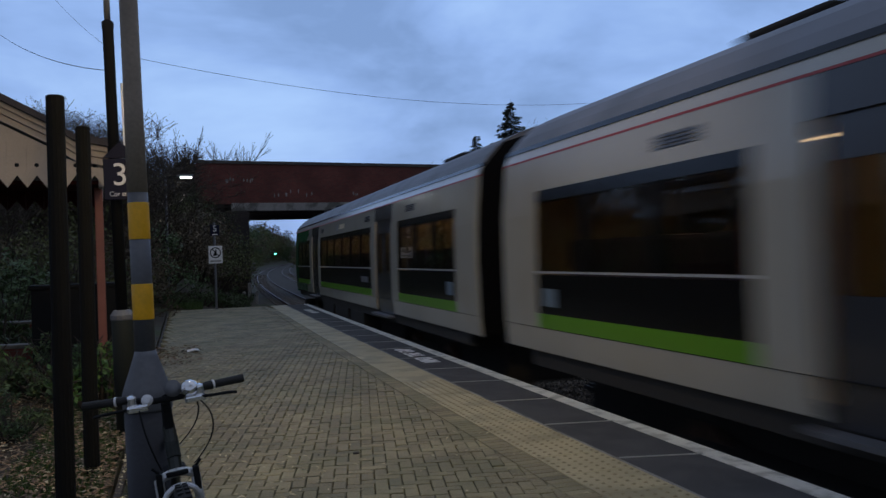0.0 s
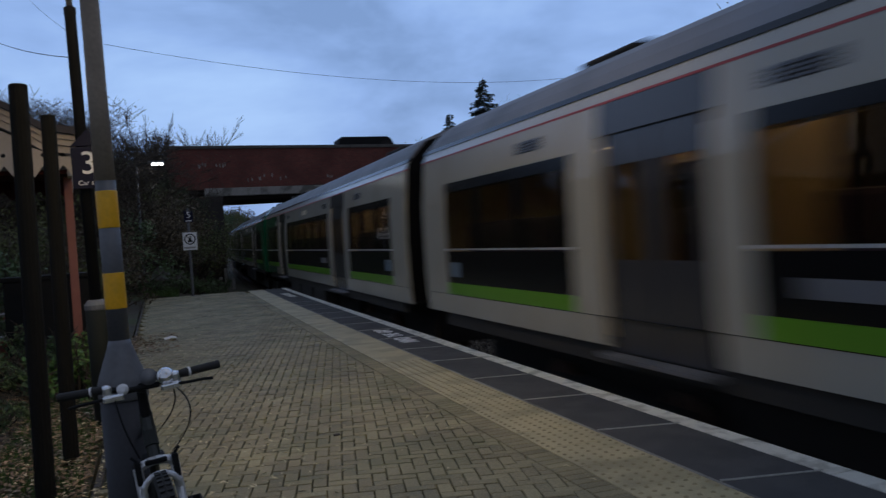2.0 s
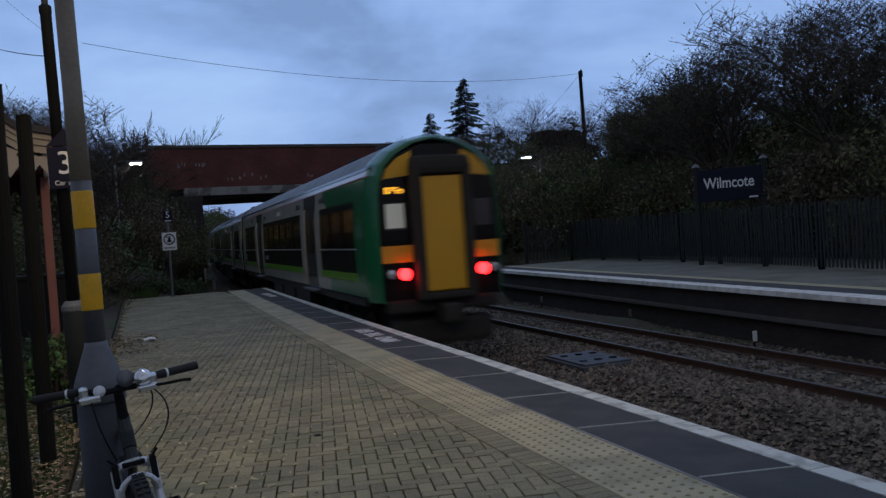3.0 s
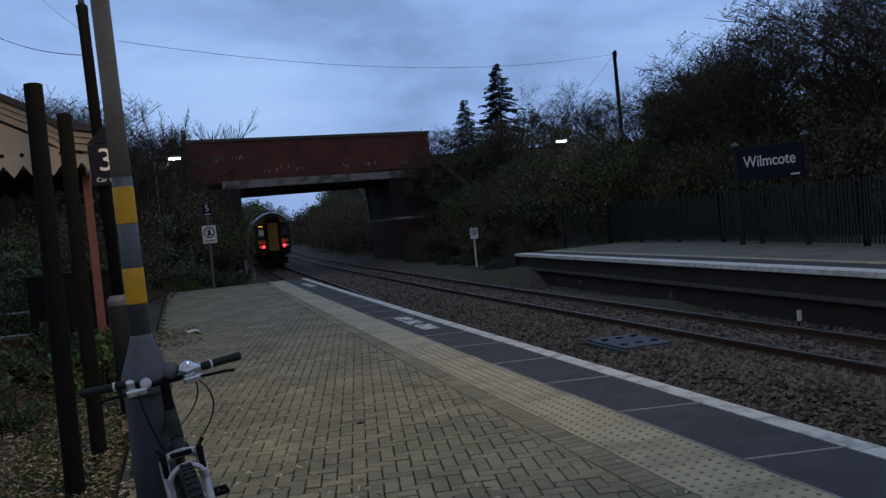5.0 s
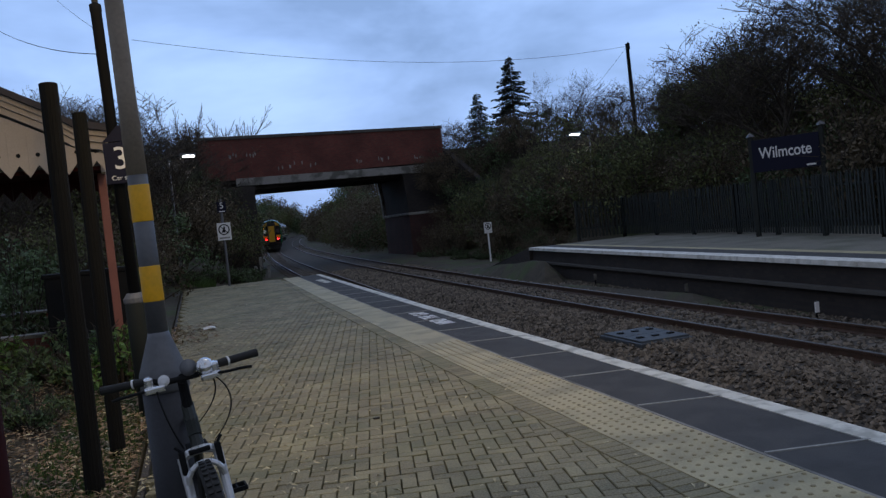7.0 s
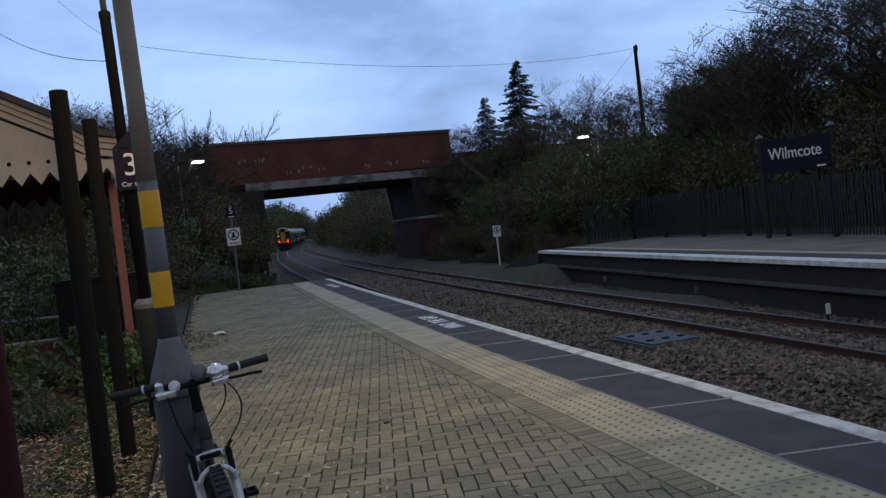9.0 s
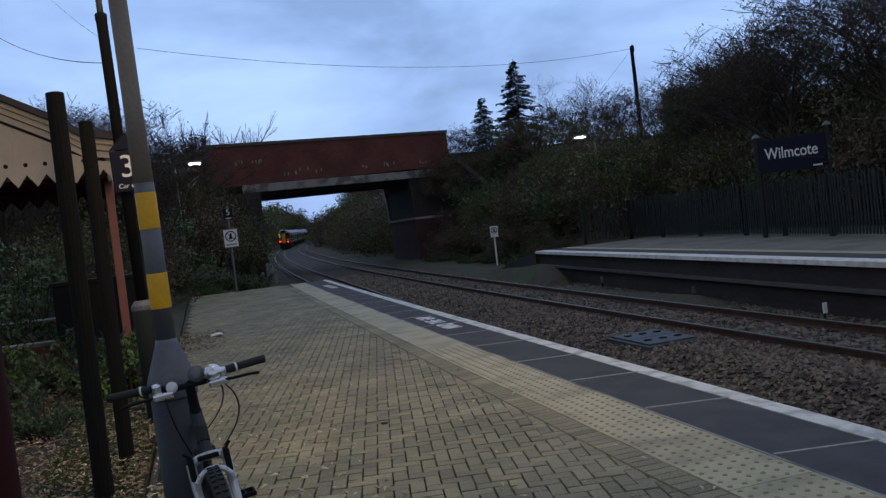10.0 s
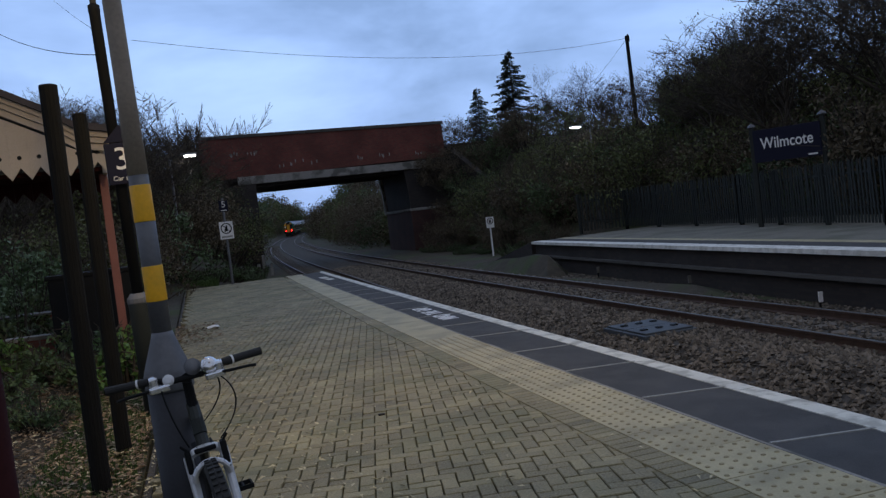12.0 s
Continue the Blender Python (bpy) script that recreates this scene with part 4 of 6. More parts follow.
def branches(rng, height, spread, levels, up=0.5, start=None, first=None, kids=(3, 5), r0=None):
    """Segments of a leafless tree: (a, b, ra, rb, level)."""
    out = []

    def grow(p, d, length, r, level):
        steps = 3 if level < 2 else 2
        q = p
        pts = [p]
        for i in range(steps):
            d = (d + Vector((rng.uniform(-1, 1), rng.uniform(-1, 1), rng.uniform(-0.5, 1) * up)) * 0.17).normalized()
            q2 = q + d * (length / steps)
            ra, rb = r * (1 - 0.55 * i / steps), r * (1 - 0.55 * (i + 1) / steps)
            out.append((q, q2, ra, rb, level))
            q = q2
            pts.append(q)
        if level < levels:
            n = rng.randint(*kids)
            for i in range(n):
                t = rng.uniform(0.35, 1.0)
                base = pts[min(steps, int(t * steps + 0.5))]
                ang = rng.uniform(0, 2 * math.pi)
                side = Vector((math.cos(ang), math.sin(ang), rng.uniform(-0.1, 0.6) * up * 2))
                nd = (d * (1 - spread) + side.normalized() * spread).normalized()
                grow(base, nd, length * rng.uniform(0.5, 0.78), r * 0.5, level + 1)

    grow(start or Vector((0, 0, -0.3)), first or Vector((0, 0, 1)), height * 0.42, r0 or height * 0.014, 0)
    return out


def bare_tree(name, seed, height, spread, levels, label, leaf=None, leaves=0, leaf_size=0.06, kids=(3, 5), up=0.5, stems=1, thick=0.009, lean=0.35):
    """A tree with trunk, limbs and fine twigs; optional last leaves."""
    rng = random.Random(seed)
    tree = thing(name, pose(0, 0, -200), label, "tree")
    seg = []
    for k in range(stems):
        f = Vector((rng.uniform(-lean, lean), rng.uniform(-lean, lean), 1)).normalized() if stems > 1 else None
        seg += branches(rng, height, spread, levels, up, Vector((rng.uniform(-0.4, 0.4), rng.uniform(-0.4, 0.4), -0.3)) if stems > 1 else None, f, kids)
    top = max(b.z for a, b, *_ in seg)
    sc = height / top
    trunk, crown = Geo(), Geo()
    for a, b, ra, rb, lv in seg:
        if lv <= 1:
            trunk.rod(a * sc, b * sc, ra, rb, 6, False)
        else:
            crown.rod(a * sc, b * sc, max(ra, thick), max(rb, thick * 0.66), 3, False)
    trunk.smooth = crown.smooth = True
    part("trunk", trunk, BARK, tree)
    part("crown", crown, TWIG, tree)
    if leaf:
        ends = np.array([tuple(b * sc) for a, b, ra, rb, lv in seg if lv >= levels - 1])
        v, f = leaf_cloud(np.random.RandomState(seed), ends, np.full(len(ends), height * 0.055), leaves, leaf_size)
        ob = new("leaves", array_mesh("leaves", v, f, leaf))
        ob.parent = tree
    return tree


def shrub(name, seed, w, h, mat, n, size, label):
    """A dense many-stemmed bush with an uneven outline."""
    rng = np.random.RandomState(seed)
    r = random.Random(seed)
    bush = thing(name, pose(0, 0, -200), label, "bush")
    m = 34
    a = rng.uniform(0, 2 * np.pi, m)
    rad = w * 0.5 * np.sqrt(rng.rand(m))
    z = h * (0.12 + 0.75 * rng.rand(m) * (1 - 0.55 * (rad / (w * 0.5)) ** 2))
    c = np.stack([rad * np.cos(a), rad * np.sin(a), z], 1)
    v, f = leaf_cloud(rng, c, rng.uniform(0.16, 0.34, m) * min(w, h) * 0.75, n, size)
    ob = new("crown", array_mesh("crown", v, f, mat))
    ob.parent = bush
    g = Geo()
    for k in range(m):
        p = Vector((c[k][0] * 0.25, c[k][1] * 0.25, -0.2))
        q = Vector(c[k])
        g.rod(p, q, 0.03, 0.012, 4, False)
        for j in range(5):
            e = q + Vector((r.uniform(-1, 1), r.uniform(-1, 1), r.uniform(-0.1, 1.3))) * 0.24 * h
            g.rod(q, e, 0.012, 0.004, 3, False)
    part("stem_tangle", g, TWIG, bush)
    return bush


def fir(seed, h, w, label):
    rng = random.Random(seed)
    tree = thing("fir_tree", pose(0, 0, -200), label, "tree")
    part("trunk", Geo().rod((0, 0, -0.5), (0, 0, h), h * 0.018, 0.012, 7), BARK, tree)
    vs, fs = [], []
    g = Geo()
    z = h * 0.06
    while z < h * 0.985:
        k = 1 - z / h
        n = 5 + int(6 * k)
        for i in range(n):
            ang = rng.uniform(0, 2 * math.pi)
            L = w * (k ** 0.85) * rng.uniform(0.55, 1.1) + 0.12
            d = Vector((math.cos(ang), math.sin(ang), 0))
            tip = d * L + Vector((0, 0, z - L * rng.uniform(0.05, 0.4)))
            g.rod((0, 0, z), tip, 0.02, 0.006, 3, False)
            m = max(5, int(L * 9))
            for j in range(m):
                t = (j + 0.5) / m
                p = Vector((0, 0, z)).lerp(tip, t) + Vector((0, 0, -0.05 * math.sin(t * 3)))
                for s in (-1, 1):
                    side = d.cross(Vector((0, 0, 1))) * s
                    q = p + side * (0.42 * (1 - t) + 0.16) * rng.uniform(0.6, 1.2) * min(1, L) + d * 0.12 + Vector((0, 0, rng.uniform(-0.16, 0.02)))
                    o = len(vs)
                    vs += [p, p + d * 0.14, q + d * 0.10, q]
                    fs.append((o, o + 1, o + 2, o + 3))
        z += 0.13 + 0.22 * k
    part("branchwork", g, BARK, tree)
    ob = new("crown", bpy.data.meshes.new("crown"))
    ob.data.from_pydata([tuple(p) for p in vs], [], fs)
    ob.data.materials.append(NEEDLE)
    ob.parent = tree
    return tree


def put(src, x, y, z=None, s=1.0, rz=0.0, lean=0.0, label="", group=""):
    z = ground_z(x, y) - 0.05 if z is None else z
    ob = copy_thing(src, pose(x, y, z, lean, 0, rz) @ Matrix.Scale(s, 4))
    if label:
        ob["label"] = label
    if group:
        ob["group"] = group
    return ob


def put_top(src, height, x, y, ztop, rz=0.0):
    """A copy whose crown reaches the height ztop."""
    z = ground_z(x, y) - 0.1
    return put(src, x, y, z, (ztop - z) / height, rz)


def put_sky(src, height, x, y, extra=0.0, rz=0.0):
    """A copy that reaches the line of the tree tops across the railway."""
    az = (x + 3.82) / y
    d = 0.96 * y + 0.28 * (x + 3.82)
    top = 1.565 + d * (float(np.interp(az, [0.3, 0.45, 0.52, 0.595, 0.668, 0.732, 0.875, 1.0], [0.118, 0.118, 0.112, 0.123, 0.158, 0.186, 0.235, 0.26])) + extra)
    return put_top(src, height, x, y, top, rz)


def put_bank(src, height, x, y, ztop, rz=0.0):
    """A copy on the near bank that stays under the line of its tree tops."""
    reach = 1.6
    line = min(float(np.interp((x + 3.82 + d) / y, [-0.3, -0.176, -0.076, -0.03, -0.018, 0.002, 0.05, 0.1], [0.195, 0.19, 0.178, 0.174, 0.146, 0.138, 0.117, 0.115])) for d in (-reach, 0, reach))
    return put_top(src, height, x, y, min(ztop, 1.567 + y * line), rz)


def joined_woods(name, mat, spots, n, size, w, h, label):
    """Far scrub that nobody could count: one mesh of leaf clumps."""
    rng = np.random.RandomState(len(spots))
    vs, fs, o = [], [], 0
    for x, y, z, s in spots:
        m = 16
        a = rng.uniform(0, 2 * np.pi, m)
        r = w * s * 0.5 * np.sqrt(rng.rand(m))
        cz = h * s * (0.1 + 0.75 * rng.rand(m) * (1 - 0.5 * (r / (w * s * 0.5)) ** 2))
        cc = np.stack([x + r * np.cos(a), y + r * np.sin(a), z + cz], 1)
        v, f = leaf_cloud(rng, cc, rng.uniform(0.2, 0.4, m) * h * s * 0.75, n, size * s)
        vs.append(v)
        fs.append(f + o)
        o += len(v)
    tagged(new(name, array_mesh(name, np.concatenate(vs), np.concatenate(fs), mat)), label, "woods", kind="stuff")


def drop_source(ob):
    for o in (*ob.children_recursive, ob):
        bpy.data.objects.remove(o)


def build_plants():
    rng = random.Random(21)
    oak = bare_tree("bare_tree", 3, 8.0, 0.5, 5, "leafless dark tree with fine spreading twigs", kids=(3, 5), up=0.55, thick=0.007)
    ash = bare_tree("bare_tree", 8, 9.0, 0.42, 5, "leafless tree with upswept branches", kids=(3, 4), up=0.7)
    poplar = bare_tree("bare_tree", 15, 8.0, 0.22, 4, "narrow leafless tree with upright twigs against the sky", kids=(4, 5), up=1.1, stems=2, thick=0.011, lean=0.1)
    thorn = bare_tree("thorn_tree", 30, 6.5, 0.6, 5, "thin tree holding sparse brown autumn leaves", LEAF_BROWN, 1700, 0.04, kids=(3, 4), up=0.4, stems=2)
    willow = bare_tree("leafy_tree", 41, 9.0, 0.45, 4, "tree with thin olive green autumn leaves", LEAF_OLIVE, 15000, 0.07, kids=(4, 5), up=0.6, stems=2)
    dark = shrub("bush", 5, 3.6, 3.2, LEAF, 3600, 0.06, "dense dark green hedge bush")
    brown = shrub("bush", 6, 4.2, 3.6, LEAF_BROWN, 3600, 0.058, "tangled brown autumn bush")
    olive = shrub("bush", 7, 4.6, 4.4, LEAF_OLIVE, 3600, 0.063, "overgrown olive green bush")
    low = shrub("bush", 9, 1.7, 0.9, LEAF, 2200, 0.04, "low green undergrowth beside the path")
    fresh = shrub("plant", 12, 0.9, 0.62, LEAF_LIGHT, 900, 0.045, "bright green leafy weed beside the posts")
    big_fir = fir(2, 9.0, 3.5, "tall dark fir tree with drooping branches")

    # bank beside the platform, hedge behind the bench
    hedge = shrub("bush", 5, 3.6, 3.2, LEAF_IVY, 3400, 0.07, "dense green ivy-leaved hedge bush")
    kinds = (hedge, brown, olive)
    for x, y, s, k in ((-7.6, 20.5, 0.75, 0), (-9.2, 18.0, 0.85, 0), (-8.9, 22.5, 0.9, 0), (-10.6, 15.0, 0.8, 0), (-6.7, 23.6, 0.8, 2), (-7.4, 26.5, 1.0, 1), (-5.7, 27.2, 0.8, 1),
                       (-10.8, 25.0, 1.2, 0), (-12.5, 20.5, 1.2, 0), (-6.4, 30.0, 1.05, 1), (-9.0, 31.0, 1.3, 2), (-5.0, 32.6, 0.9, 0), (-4.7, 35.5, 1.0, 1), (-7.4, 35.0, 1.3, 1)):
        put(kinds[k], x, y, None, s, rng.uniform(0, 360))
    for i in range(34):
        y = 36 + 22 * (i / 34) + rng.uniform(-1, 1)
        x = edge(y) - rng.uniform(3.0, 13.0)
        put(rng.choice((dark, brown, brown, olive)), x, y, None, rng.uniform(0.8, 1.25), rng.uniform(0, 360))
    for x, y in ((-3.3, 33.4), (-2.6, 34.6), (-2.0, 36.2), (-1.8, 38.5), (-1.7, 41.0), (-1.5, 44), (-5.4, 31.0), (-1.2, 47), (-4.2, 32.0)):
        put(low, x, y, None, rng.uniform(0.7, 1.2), rng.uniform(0, 360))
    for x, y, s in ((-5.0, 11.3, 0.8), (-4.75, 12.2, 1.0), (-5.6, 12.4, 0.9), (-6.4, 10.5, 0.8), (-5.5, 9.2, 0.5), (-6.5, 13.4, 1.0), (-7.6, 12.0, 1.1), (-7.0, 16.5, 1.3), (-6.0, 16.8, 0.9)):
        put(low if s != 1.0 else fresh, x, y, -0.05, s, rng.uniform(0, 360))
    put(fresh, -4.78, 10.6, -0.05, 1.0, 40)
    put(fresh, -4.9, 11.6, -0.05, 1.2, 140)
    # trees behind the station building and on the near bank
    for x, y, s, k in ((-9.5, 28.0, 0.8, oak), (-13.0, 30.0, 0.9, thorn), (-7.2, 33.0, 0.7, thorn), (-15.5, 27.0, 0.85, oak), (-11.0, 36.0, 0.85, oak), (-6.5, 41.0, 0.72, oak), (-9.2, 47.0, 0.85, thorn),
                       (-14, 42, 0.95, oak), (-18, 36, 0.95, ash), (-5.2, 50, 0.55, thorn), (-12.0, 24.0, 0.75, thorn), (-10.4, 34.0, 0.8, oak), (-12.2, 38.0, 0.8, oak), (-9.4, 30.0, 0.8, thorn), (-8.2, 39.0, 0.8, oak)):
        put_bank(k, {oak: 8.0, ash: 9.0, thorn: 6.5}[k], x, y, 99.0, rng.uniform(0, 360))
    for x, y, zt in ((-2.4, 80.2, 14.7), (-1.6, 80.0, 15.0), (-4.8, 79.0, 12.8), (-6.2, 80.0, 12.6)):
        put_top(poplar, 8.0, x, y, zt, rng.uniform(0, 360))
    for x, y, zt, k, h in ((-9.6, 33.0, 8.1, oak, 8.0), (-7.9, 32.5, 7.9, oak, 8.0), (-6.4, 32.2, 7.1, thorn, 6.5), (-4.9, 31.9, 7.4, oak, 8.0), (-11.5, 32, 8.0, thorn, 6.5), (-5.6, 38.0, 7.9, thorn, 6.5), (-8.4, 37, 8.5, thorn, 6.5), (-3.9, 42.0, 7.4, thorn, 6.5), (-3.0, 46.0, 7.0, oak, 8.0)):
        put_bank(k, h, x, y, zt, rng.uniform(0, 360))
    for x in (-4.4, -2.2):
        put(dark, x, 64.5, 5.6, 0.75, rng.uniform(0, 360))
    put(dark, 12.3, 66.0, 6.2, 0.55, 40)
    # ivy over the abutments
    for x, y, z, s in ((-1.4, 58.6, 1.0, 1.0), (-3.0, 58.4, 3.2, 1.0), (-0.6, 58.8, -0.4, 0.8), (-2.0, 58.8, 3.6, 0.8), (-4.2, 58.0, 5.0, 0.9), (13.6, 58.6, 3.4, 0.8), (12.9, 58.9, 4.6, 0.55), (15.0, 57.5, 1.5, 1.1), (16.0, 56.0, 1.6, 0.9), (15.2, 58.4, 4.0, 0.9), (17.0, 55.0, 0.4, 0.9)):
        put(rng.choice((dark, brown)), x, y, z, s, rng.uniform(0, 360), label="dark ivy growth climbing the bridge abutment")
    # bank across the line
    for i in range(70):
        y = 10 + 50 * (i / 70) + rng.uniform(-1, 1)
        base = 14.8 if y < 33 else edge(y) + 10.2
        x = base + rng.uniform(0.2, 9) ** 1.0
        if 31 < y < 48 and x < 13.6:
            x += 3.0
        k = rng.choice((dark, brown, brown, olive))
        put(k, x, y, None, rng.uniform(0.7, 1.15) * (0.8 if x - base < 2 else 1.1), rng.uniform(0, 360))
    for i in range(9):
        y = 37.5 + 2.5 * i
        put(rng.choice((dark, brown)), edge(y) + 11.2 + rng.uniform(0, 1.6), y, None, rng.uniform(0.5, 0.75), rng.uniform(0, 360))
    for i in range(34):
        y = rng.uniform(35.0, 57.0)
        x = edge(y) + 8.6 + rng.uniform(0.9, 3.2)
        if abs(x - 10.66 * y / 41.2) > 0.8 or y > 43:
            put(low, x, y, None, rng.uniform(0.45, 0.85), rng.uniform(0, 360), label="low dark undergrowth on the railway bank")
    for x, y, k, e in ((19.5, 18.5, thorn, 0.01), (21.5, 21.5, thorn, 0.0), (20.5, 25.0, oak, -0.02), (24.5, 24.5, thorn, 0.0), (23.5, 29.0, ash, 0.01), (19.5, 29.5, thorn, 0.0),
                       (18.5, 22.5, thorn, 0.01), (17.5, 26.0, thorn, 0.0), (22.0, 33.0, thorn, 0.0), 
                       (20.0, 21.0, ash, 0.02), (26.0, 27.0, thorn, 0.01), (21.8, 26.6, thorn, 0.0), (18.0, 28.6, oak, 0.0), (27.6, 34.0, thorn, 0.0), (18.8, 32.0, thorn, -0.005), (20.6, 23.2, ash, -0.01)):
        put_sky(k, {oak: 8.0, ash: 9.0, thorn: 6.5}[k], x, y, e, rng.uniform(0, 360))
    for x, y, e in ((22.4, 39.6, 0.004), (24.6, 39.2, 0.0), (20.2, 38.5, 0.02), (22.2, 37.5, 0.014), (23.8, 36.5, 0.0), (19.2, 36.0, 0.006), (21.2, 34.5, 0.01)):
        put_sky(willow, 9.0, x, y, e, rng.uniform(0, 360))
    for x, y, zt, k, h in ((22.0, 55.5, 11.3, oak, 8.0), (24.3, 54.7, 10.5, oak, 8.0), (23.2, 56.5, 11.2, oak, 8.0), (25.6, 53.5, 9.8, thorn, 6.5), (27.0, 54.5, 10.4, oak, 8.0), (25.4, 56.5, 11.2, oak, 8.0), (28.6, 54.0, 10.6, oak, 8.0), (16.2, 61.5, 8.6, thorn, 6.5), (17.4, 62, 9.0, thorn, 6.5)):
        put_top(k, h, x, y, zt, rng.uniform(0, 360))
    for i in range(22):
        put_sky(rng.choice((brown, olive, dark)), 4.6, rng.uniform(16.5, 24), rng.uniform(20, 40), rng.uniform(-0.09, -0.04), rng.uniform(0, 360))
    for i in range(16):
        put(rng.choice((dark, brown)), rng.uniform(13.0, 16.5), rng.uniform(38.5, 49.0), None, rng.uniform(0.6, 0.95), rng.uniform(0, 360))
    put(big_fir, 22.9, 66.5, 4.6, 1.09, 0)
    put(big_fir, 19.6, 66.0, 4.6, 0.76, 77, label="small slender dark fir tree")
    for x, y, s in ((20.0, 63.0, 1.0), (22.5, 62.0, 1.1), (25.0, 62.5, 1.1), (27.5, 61.0, 1.1), (17.5, 63.0, 0.9), (31.0, 58.0, 1.2), (34, 55, 1.2), (30, 50, 1.2), (33, 46, 1.2), (37, 50, 1.3)):
        put(rng.choice((dark, brown)), x, y, None, s, rng.uniform(0, 360))
    # cutting beyond the bridge
    spots = ([], [], [])
    for i in range(90):
        y = 69 + 230 * (i / 90) ** 1.15
        for side in (-1, 1):
            x = edge(y) - rng.uniform(2.6, 9.5) if side < 0 else edge(y) + 8.6 + rng.uniform(1.4, 9.0)
            spots[rng.choice((0, 1, 2, 2))].append((x, y, ground_z(x, y) - 0.1, rng.uniform(0.85, 1.3)))
    near = []
    for i in range(10):
        y = 76 + 4.2 * i
        x = edge(y) + 9.6 + rng.uniform(0.6, 3.6)
        near.append((x, y, ground_z(x, y) - 0.1, rng.uniform(1.5, 1.8)))
    for i in range(44):
        y = rng.uniform(130, 310)
        x = edge(y) + 8.6 + rng.uniform(2.0, 12.0) if i % 3 else edge(y) - rng.uniform(4.0, 14.0)
        spots[rng.choice((0, 0, 1, 2))].append((x, y, ground_z(x, y) - 0.1, rng.uniform(1.6, 2.5)))
    for i in range(26):
        y = 300 + 3.4 * i
        x = edge(y) - rng.uniform(4.5, 15.0)
        spots[rng.choice((0, 0, 1, 2))].append((x, y, ground_z(x, y) - 0.1, rng.uniform(2.2, 3.3)))
    for i in range(40):
        x, y = rng.uniform(-30, 120), rng.uniform(320, 380)
        spots[rng.choice((0, 1, 2))].append((x, y, ground_z(x, y) - 0.1, rng.uniform(1.6, 2.6)))
    joined_woods("far_woods", LEAF_BROWN, near, 4200, 0.05, 4.2, 3.8, "dim brown woodland beyond the bridge")
    for mat, sp, lab in ((LEAF, spots[0], "dark green scrub along the cutting"), (LEAF_BROWN, spots[1], "brown scrub along the cutting"), (LEAF_OLIVE, spots[2], "olive scrub along the cutting")):
        joined_woods("far_woods", mat, sp, 1700, 0.10, 4.2, 3.8, lab)
    for i in range(13):
        y = 76 + 19 * i
        put(rng.choice((thorn, oak)), edge(y) - rng.uniform(7, 14), y, None, rng.uniform(0.6, 0.9), rng.uniform(0, 360))
        put(rng.choice((thorn, oak)), edge(y) + 8 + rng.uniform(6, 13), y, None, rng.uniform(0.6, 0.9), rng.uniform(0, 360))
    for src in (oak, ash, poplar, thorn, willow, hedge, dark, brown, olive, low, fresh, big_fir):
        drop_source(src)


